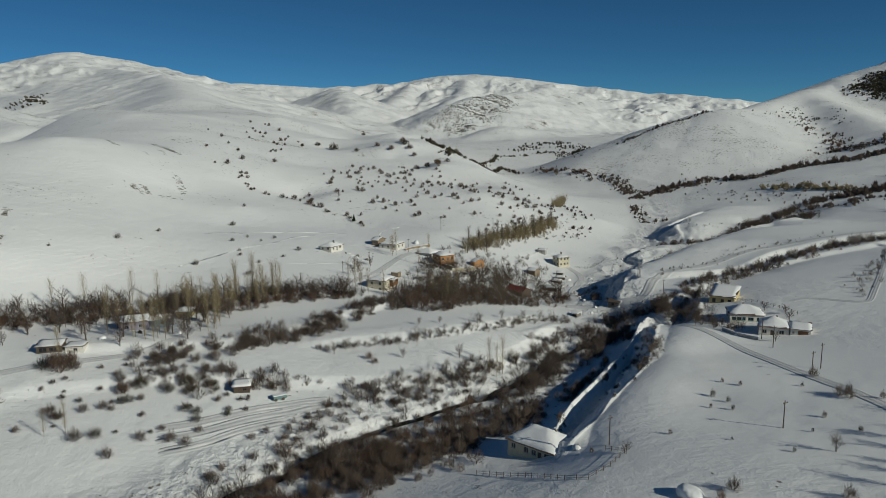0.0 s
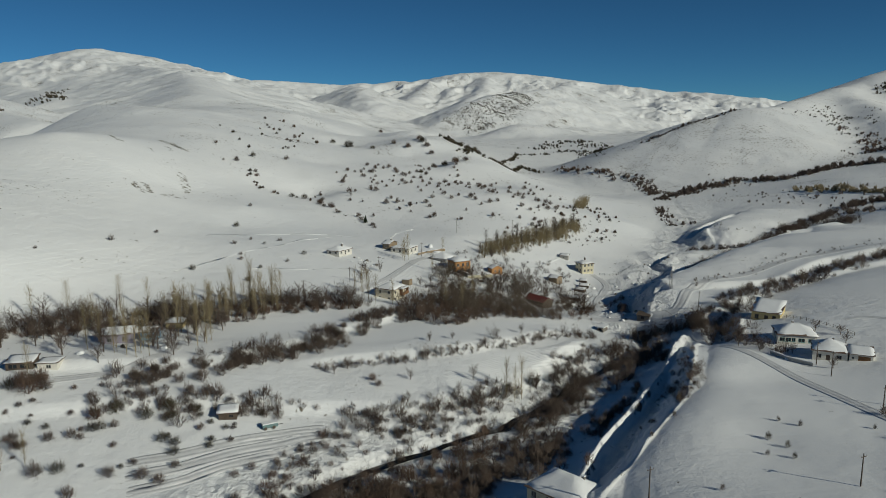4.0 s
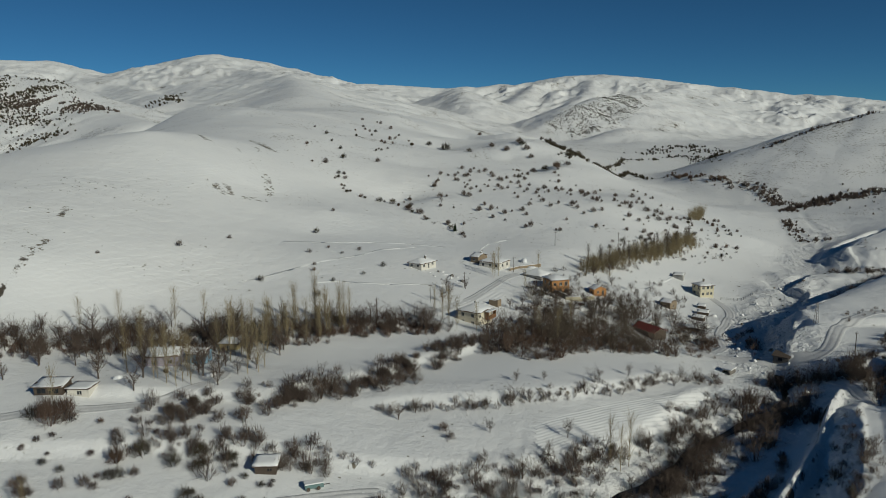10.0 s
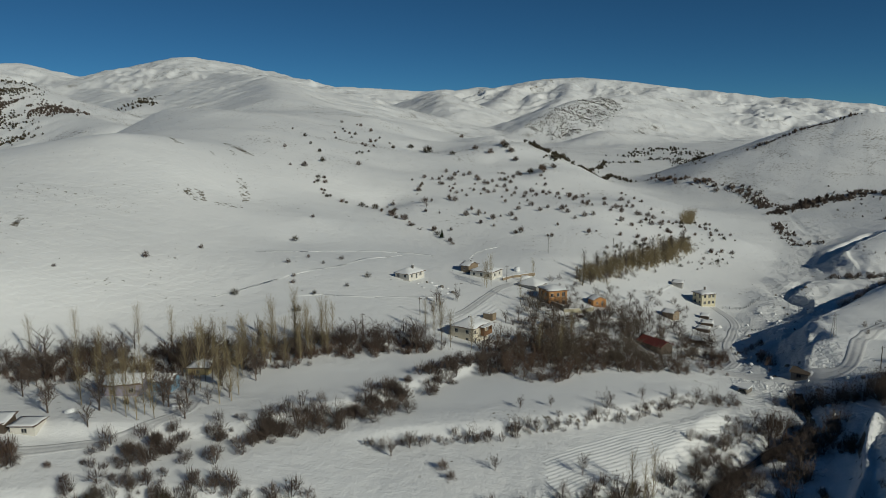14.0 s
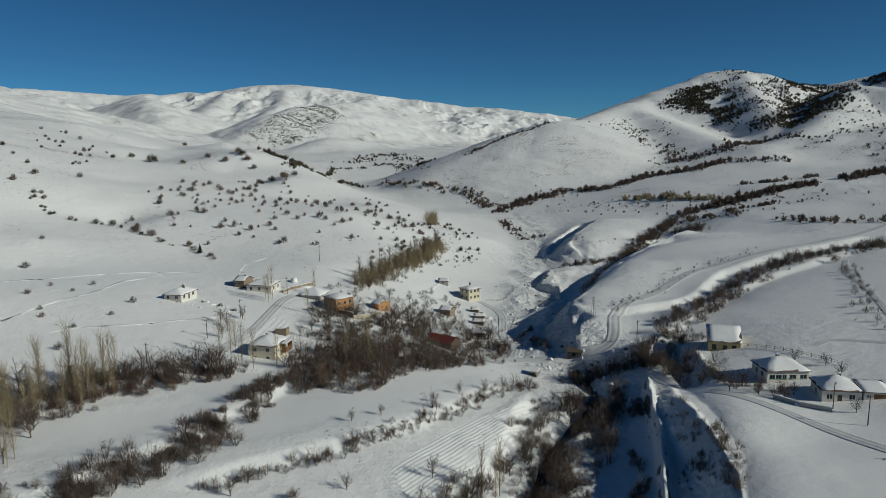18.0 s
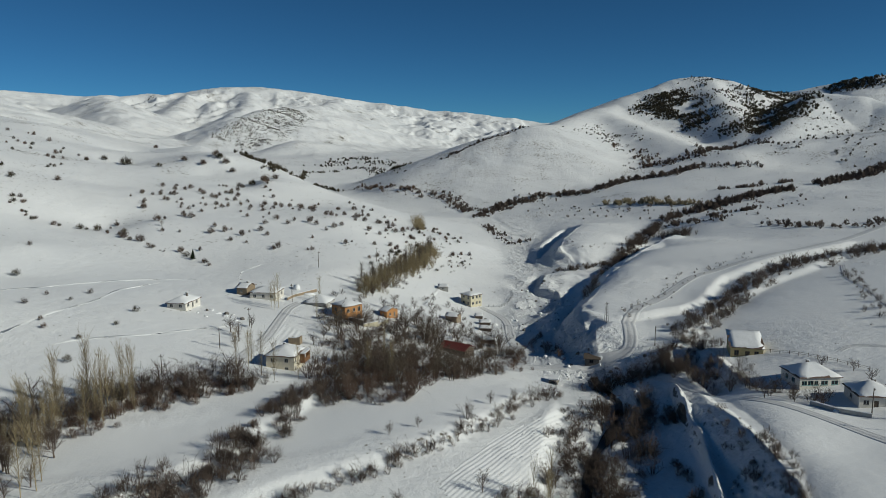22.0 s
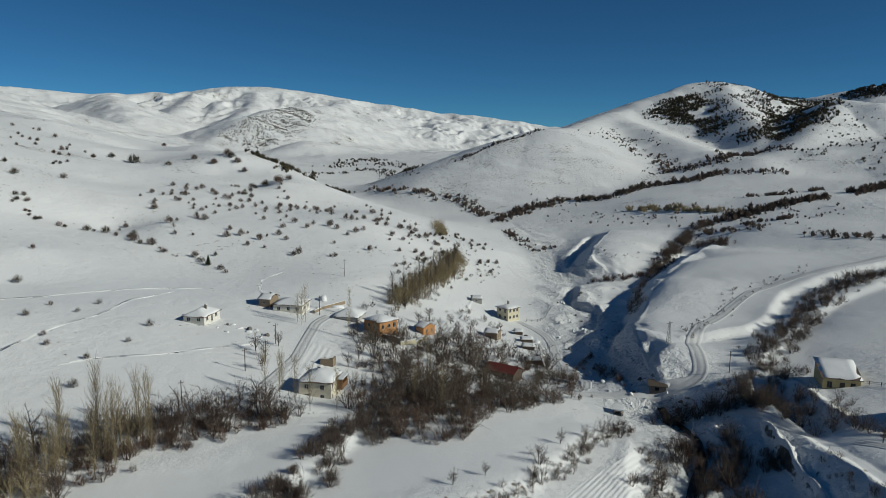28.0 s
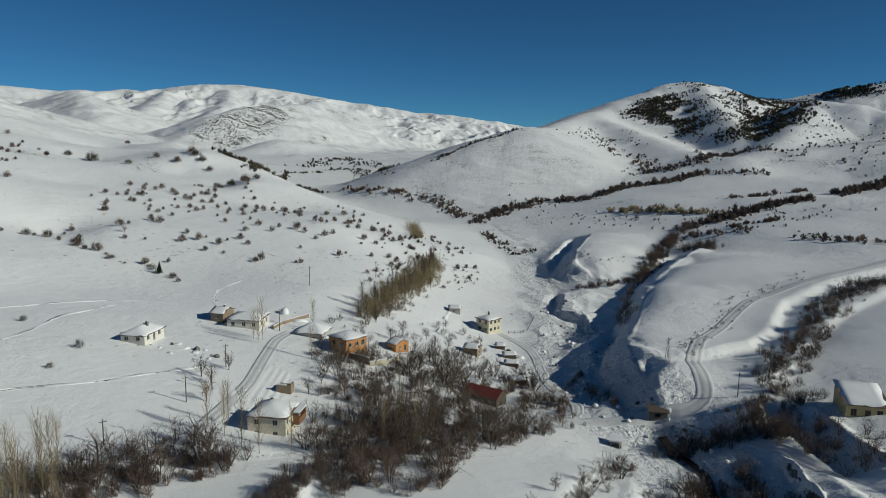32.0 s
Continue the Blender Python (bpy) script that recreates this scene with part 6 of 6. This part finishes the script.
# scrub on the far hillsides
for _corners, _count, _h0, _h1, _label, _cut, _size, _mat in (
        ([(-52, 2053), (-16, 2123), (32, 2216), (102, 2358), (206, 2540), (248, 2465), (166, 2166), (91, 2017), (31, 1963), (-22, 2003)], 2600, 1.3, 3.2, "brown brush covering the middle hill", -0.35, 70, OLIVE),
        ([(198, 1573), (260, 1648), (281, 1466), (277, 1383), (196, 1428), (117, 1439)], 260, 2.5, 5, "scattered scrub at the foot of the smooth hill", -0.2, 70, OLIVE),
        ([(763, 1353), (849, 1415), (910, 1423), (884, 1333), (802, 1176), (782, 1195), (793, 1291)], 2000, 2.2, 5.2, "dark scrub on the shaded face of the eastern hill", -0.12, 60, OLIVE),
        ([(948, 1479), (1027, 1417), (925, 1212), (817, 1143), (916, 1372)], 600, 1.8, 4.5, "scattered scrub on the crest of the eastern hill", -0.1, 50, OLIVE),
        ([(1018, 1362), (1109, 1404), (1217, 1387), (925, 1069), (849, 1011), (775, 987), (750, 1016), (773, 1167), (777, 1091), (855, 1123), (976, 1282)], 3000, 2.2, 5.5, "dark scrub filling the shaded ravine", -0.3, 60, OLIVE),
        ([(1280, 1412), (1300, 1270), (1257, 1223), (1220, 1277)], 500, 3, 6, "dark scrub on the far ridge", -0.15, 60, OLIVE),
        ([(931, 1073), (971, 974), (590, 635), (608, 707), (625, 810)], 240, 1.5, 4, "scattered bushes on the sunlit eastern slope", -0.1, 60, OLIVE),
        ([(592, 1217), (628, 1165), (580, 1024), (514, 950), (498, 1031), (487, 1100)], 300, 1.2, 3, "low scrub on the shaded spur", 0.0, 50, OLIVE),
        ([(284, 865), (326, 706), (367, 628), (436, 570), (355, 453), (278, 529), (258, 668)], 240, 1.0, 2.8, "scattered low scrub on the eastern fields", 0.0, 60, TWIG),
        ([(-779, 975), (-724, 985), (-641, 967), (-629, 949), (-715, 960), (-755, 944)], 910, 1.6, 3.6, "dense dark scrub along the western cutting", -0.4, 60, TWIG),
        ([(-736, 937), (-708, 951), (-646, 874), (-658, 862), (-700, 891)], 220, 1.4, 3.4, "dark scrub on the western hill", -0.1, 50, OLIVE),
        ([(-650, 857), (-612, 849), (-598, 832), (-630, 822), (-655, 835)], 260, 1.6, 3.6, "dark scrub low on the western hill", -0.1, 50, OLIVE),
        ([(-853, 1070), (-789, 1060), (-679, 983), (-693, 972), (-779, 977)], 728, 1.6, 3.6, "scattered scrub on the western hill", -0.1, 60, OLIVE),
        ([(-893, 1045), (-852, 1066), (-685, 857), (-738, 855)], 650, 1.6, 3.6, "dark scrub further along the western hill", -0.1, 60, OLIVE),
        ([(-964, 1588), (-1198, 2097), (-1235, 2247), (-892, 1611), (-903, 1533)], 160, 3, 7, "scattered scrub on the far slope", -0.1, 80, OLIVE)):
    joined("hill_scrub", CLUMPS, patchy([(x + rng.gauss(0, 14), y + rng.gauss(0, 14), h * 1.1, w, t) for x, y, h, w, t in within(rng, _corners, _count, _h0, _h1, 1.2)], _size * 0.5, 215, _cut), _mat, _label, "scrub")


# bushes standing by themselves
BUSH_MESHES = [twig_mesh("shrub", dome_rows(100 + k, 190, 0.0085, 8), (TWIG, OLIVE, TWIG, REDTWIG, OLIVE)[k]) for k in range(5)]

DENSE = [twig_mesh("shrub", dome_rows(160 + k, 140, 0.018, 6, 1.1), (TWIG, OLIVE, REDTWIG, OLIVE, REDTWIG)[k]) for k in range(5)]


def bush(x, y, h, label="bare dark bush standing alone in the snow", wide=1.0, group="bushes on the snow slopes", mesh=None):
    ob = new("bush", mesh or (DENSE if y > 440 else BUSH_MESHES)[int(abs(x * 7 + y * 3)) % 5])
    ob.matrix_world = pose(x, y, ground_at(x, y) - 0.05 * h, 0, 0, (x * 37 + y * 11) % 360) @ Matrix.Diagonal((h * wide, h * wide, h, 1))
    return tagged(ob, label, "bush", group)


SLOPE_BUSHES = [(-111, 367, 3.4), (-139, 297, 3.0), (-132, 323, 2.2), (-113, 398, 2.4), (-104, 289, 3.0), (-80, 282, 2.6), (-99, 326, 2.4), (-68, 324, 2.6), (-80, 298, 2.0), (-92, 312, 1.8),
                (-154, 271, 1.6), (-96, 340, 1.8), (-88, 334, 1.6), (-84, 345, 2.2), (-72, 310, 1.8), (-90, 306, 2.2)]
for _x, _y, _h in SLOPE_BUSHES:
    bush(_x, _y, _h * 1.05, wide=1.15)
for _x, _y, _h in ((-34, 617, 4.5), (15, 619, 4.0), (-43, 757, 6.5), (-35, 745, 6), (-112, 1006, 6), (-5, 684, 6), (-121, 786, 9.0), (-139, 792, 6.0), (-16, 690, 6.5), (-6, 696, 5.5), (-26, 684, 5.0), (4, 704, 5.0), (-54, 745, 5.5), (-40, 752, 6.0), (-70, 760, 5.0), (-90, 742, 4.5), (-30, 730, 5)):
    bush(_x, _y, _h, "large dark bush on the spur crest", 1.5)
_r = random.Random(5)
joined("bush_cover", [dome_rows(170 + k, 140, 0.018, 6, 1.1) for k in range(5)], [(x, y, h * 1.4, w, t) for x, y, h, w, t in
       within(_r, [(-100, 480), (-60, 430), (0, 420), (40, 470), (100, 540), (70, 640), (-10, 680), (-80, 640)], 165, 1.0, 2.9, 1.15)], TWIG, "bare dark bushes dotted over the snowy spur", "bushes")
for _x, _y, _h, _w1, _t in within(_r, [(20, 385), (60, 420), (95, 470), (120, 520), (110, 600), (60, 520), (30, 450)], 85, 0.8, 2.4):
    bush(_x, _y, _h * 1.35, wide=1.15)
for _x, _y, _h, _w1, _t in along(_r, [(-44, 408), (-58, 423), (-76, 440), (-98, 466), (-118, 466), (-132, 470), (-140, 500)], 4, 4.2, 1.5, 3.4):
    bush(_x, _y, _h, "bare bush in the hillside gully", 1.4)
for _x, _y, _h, _w1, _t in within(_r, [(-160, 480), (-120, 560), (-130, 740), (-230, 900), (-230, 620)], 34, 1.5, 3.5):
    bush(_x, _y, _h * 1.3, wide=1.2)
for _x, _y, _h in ((61, 154, 2.4), (63, 150, 2.0), (58, 147, 1.6), (62, 145, 1.8), (69, 158, 1.8), (66, 161, 1.6), (45, 134, 1.7), (77, 136, 2.0), (63, 120, 1.4), (79, 127, 1.8), (88, 147, 3.6), (93, 143, 2.6),
                   (82, 155, 1.4), (71, 129, 1.2), (55, 128, 1.0), (51, 178, 2.6), (57, 186, 1.8), (47, 168, 2.0), (40, 160, 1.8), (44, 105, 3.2), (29, 133, 1.8)):
    bush(_x, _y, _h, "small bare sapling in the snowfield", 0.7, "saplings in the near field")
for _x, _y, _h in ((-88, 157, 3.6), (-84, 158, 3.0), (-78, 151, 3.0), (-92, 169, 2.6), (-98, 166, 2.6), (-101, 168, 2.2), (-86, 178, 3.6), (-82, 181, 3.8), (-84, 173, 2.6), (-80, 175, 2.2), (-74, 179, 3.2), (-70, 183, 3.4), (-69, 179, 2.4),
                   (-73, 158, 2.8), (-66, 158, 3.0), (-62, 157, 2.6), (-64, 183, 2.4), (-60, 176, 2.0), (-56, 172, 1.8), (-52, 173, 1.6), (-48, 184, 2.0), (-66, 172, 1.6), (-104, 160, 2.0), (-108, 188, 4.6), (-106, 190, 4.2), (-111, 186, 3.8),
                   (-103, 187, 3.2), (-96, 188, 1.6), (-90, 190, 1.4), (-118, 176, 2.0), (-125, 170, 2.6), (-23, 203, 2.6), (-21, 200, 2.2)):
    bush(_x, _y, _h * 1.25, "bare brown bush in the meadow snow", 1.1, "bushes in the meadow")


for _x, _y, _h, _w1, _t in within(_r, [(-108, 160), (-62, 158), (-48, 178), (-66, 190), (-112, 180)], 34, 1.0, 3.2):
    bush(_x, _y, _h, "bare brown bush in the meadow snow", 1.2, "bushes in the meadow")
for _x, _y, _h in ((-106, 185, 8.0), (-104, 188, 7.0), (-109, 187, 6.6), (-88, 182, 5.0), (-86, 178, 5.2), (-75, 186, 4.2), (-72, 183, 4.0), (-67, 188, 4.2), (-100, 169, 3.6), (50, 242, 7.5), (52, 239, 6.0), (66, 307, 4.5), (36, 220, 4.5), (53, 300, 5.5), (50, 303, 5.0)):
    bush(_x, _y, _h, "large dense reddish-brown bare bush", 0.85, "large bushes", BUSH_MESHES[3 if _h > 5 else 0])
for _x, _y, _h, _w1, _t in within(_r, [(225, 300), (270, 300), (300, 350), (250, 345)], 16, 2.0, 3.6):
    bush(_x, _y, _h, "small bare orchard tree in the upper field", 0.9, "trees in the upper orchard")


# trees standing by themselves
def tree_kind(name, seeds, maker, mat, **kw):
    kinds = []
    for s in seeds:
        t, c = maker(s, **kw)
        kinds.append((twig_mesh("trunk", t, mat), twig_mesh("crown", c, mat)))
    return kinds


BROAD = tree_kind("tree", range(200, 205), tree_rows, TWIG, limbs=13, n=8, kids=6, trunk=0.12, wide=0.75, thick=0.010)


TALL = tree_kind("poplar", range(220, 224), poplar_rows, TAN, n=46, thick=0.0034)


def tree(kinds, name, x, y, h, label, wide=1.0, group=""):
    e = base(name, x, y, (x * 53 + y * 17) % 360, ground_at(x, y) - 0.1, label=label, category="tree", group=group)
    t, c = kinds[int(abs(x * 5 + y * 9)) % len(kinds)]
    for nm, me in (("trunk", t), ("crown", c)):
        o = new(nm, me)
        o.parent = e
        o.matrix_basis = Matrix.Diagonal((h * wide, h * wide, h * (0.9 + 0.2 * ((x * 31 + y * 7) % 1.0)), 1))
    return e


_r = random.Random(8)
for _x, _y, _h, _w1, _t in clear(within(_r, [(-135, 200), (-78, 200), (-72, 240), (-100, 245), (-135, 222)], 46, 4.5, 9.0)):
    tree(BROAD, "orchard_tree", _x, _y, _h, "bare dark orchard tree by the farmstead", group="orchard trees")
for _x, _y, _h, _w1, _t in clear(along(_r, [(-78, 252), (-70, 254), (-62, 258), (-96, 222), (-101, 212), (-88, 208)], 6, 2.0, 10, 14)):
    tree(TALL, "poplar", _x, _y, _h, "tall pale bare poplar", 0.8, "poplars")
for _x, _y in [(-93, 244), (-90, 245), (-87, 245), (-82, 245), (-77, 245), (-75, 246), (-70, 244), (-114, 232), (-91, 206), (-88, 205), (-88, 208), (-76, 218), (-74, 220), (-74, 224)]:
    tree(TALL, "poplar", _x, _y, 12.5 + (_x * 7 + _y * 3) % 3, "tall pale bare poplar", 0.8, "poplars")
for _x, _y, _h in ((-36, 276, 9), (-39, 279, 8.5), (-33, 271, 9.5), (-30, 268, 9), (-35, 282, 8), (-24, 268, 8), (-25, 333, 8.5), (-23.5, 336, 9), (-26, 336, 7.5), (-8, 345, 8), (-12, 322, 7.5), (13, 203, 9), (17, 204, 10), (15, 201, 8.5),
                   (1, 268, 9), (2, 282, 8.5), (5, 295, 8), (-5, 271, 8), (-108, 189, 9), (-92, 160, 7), (-96, 158, 6), (-126, 240, 9), (-112, 246, 10), (-104, 249, 9), (-133, 232, 9)):
    tree(TALL, "poplar", _x, _y, _h * 1.3, "tall pale bare poplar", 0.8, "poplars")
for _x, _y, _h in ((34.5, 127.5, 3.6), (88, 210, 4.5), (84, 214, 4.2), (80, 219, 4.5), (86, 222, 5), (92, 212, 4), (96, 198, 4), (84, 230, 5), (108, 215, 4.5), (110, 222, 4), (106, 228, 4), (70, 119, 4.4), (78, 112, 4),
                   (16, 345, 5), (22, 352, 5.5), (30, 352, 5), (35, 345, 5), (-40, 308, 6), (-38, 304, 5), (-0.4, 312.6, 6.5), (10, 316.8, 6), (12.7, 307.2, 6.5), (30.7, 328.7, 7), (22, 369, 6.5), (15, 360, 6), (-7.4, 299.7, 6.5), (-33.6, 312.8, 4.5), (-39.1, 293.7, 5), (-16, 300, 5), (-12, 306, 5), (6, 308, 6), (12, 302, 6), (24, 330, 6), (28, 326, 6), (34, 330, 6), (20, 314, 5.5),
                   (-9, 229, 3.5), (-2, 231, 3.2), (20, 244, 3.8), (28, 248, 3.6), (12, 238, 3.0), (-13, 205, 4), (0, 198, 5), (-34, 206, 5), (-31, 210, 4.5), (118, 374, 6.5), (52, 243, 6), (48, 238, 6.5), (-70, 470, 4)):
    tree(BROAD, "bare_tree", _x, _y, _h, "bare brown tree in the snow", group="bare trees")
for _x, _y in [(0, 200), (9, 192), (9, 180), (25, 193), (17, 197), (30, 207), (4, 207), (39, 226), (-5, 193), (22, 212), (44, 227), (13, 175), (1, 171)]:
    tree(BROAD, "bare_tree", _x, _y, 4.0 + (_x * 5 + _y * 3) % 3, "slender bare tree beside the stream", 0.7, "bare trees")
for _x, _y in [(85, 122), (85, 116), (78, 108), (93, 123), (73, 104), (97, 132)]:
    tree(BROAD, "bare_tree", _x, _y, 5.5 + (_x + _y) % 2, "bare tree on the near field", 0.9, "bare trees")
for _x, _y in [(47, 108), (63, 102), (87, 145), (86, 147), (88, 162)]:
    bush(_x, _y, 3.4, "bare brown bush in the near snowfield", 1.0, "saplings in the near field", BUSH_MESHES[(_x + _y) % 5])
fir = base("fir", -54, 419, 0, label="small dark evergreen fir on the slope", category="tree")
_rows = []
for _k in range(260):
    _t = _k / 260
    _a = _k * 2.4
    _rad = (1 - _t) * 1.5 + 0.1
    _rows.append((0, 0, 0.5 + _t * 4.2, math.cos(_a) * _rad, math.sin(_a) * _rad, 0.3 + _t * 4.2, 0.13))
for _nm, _me in (("trunk", twig_mesh("trunk", [(0, 0, -0.2, 0, 0, 4.8, 0.14)], TWIG)), ("crown", twig_mesh("crown", _rows, NEEDLE))):
    _o = new(_nm, _me)
    _o.parent = fir
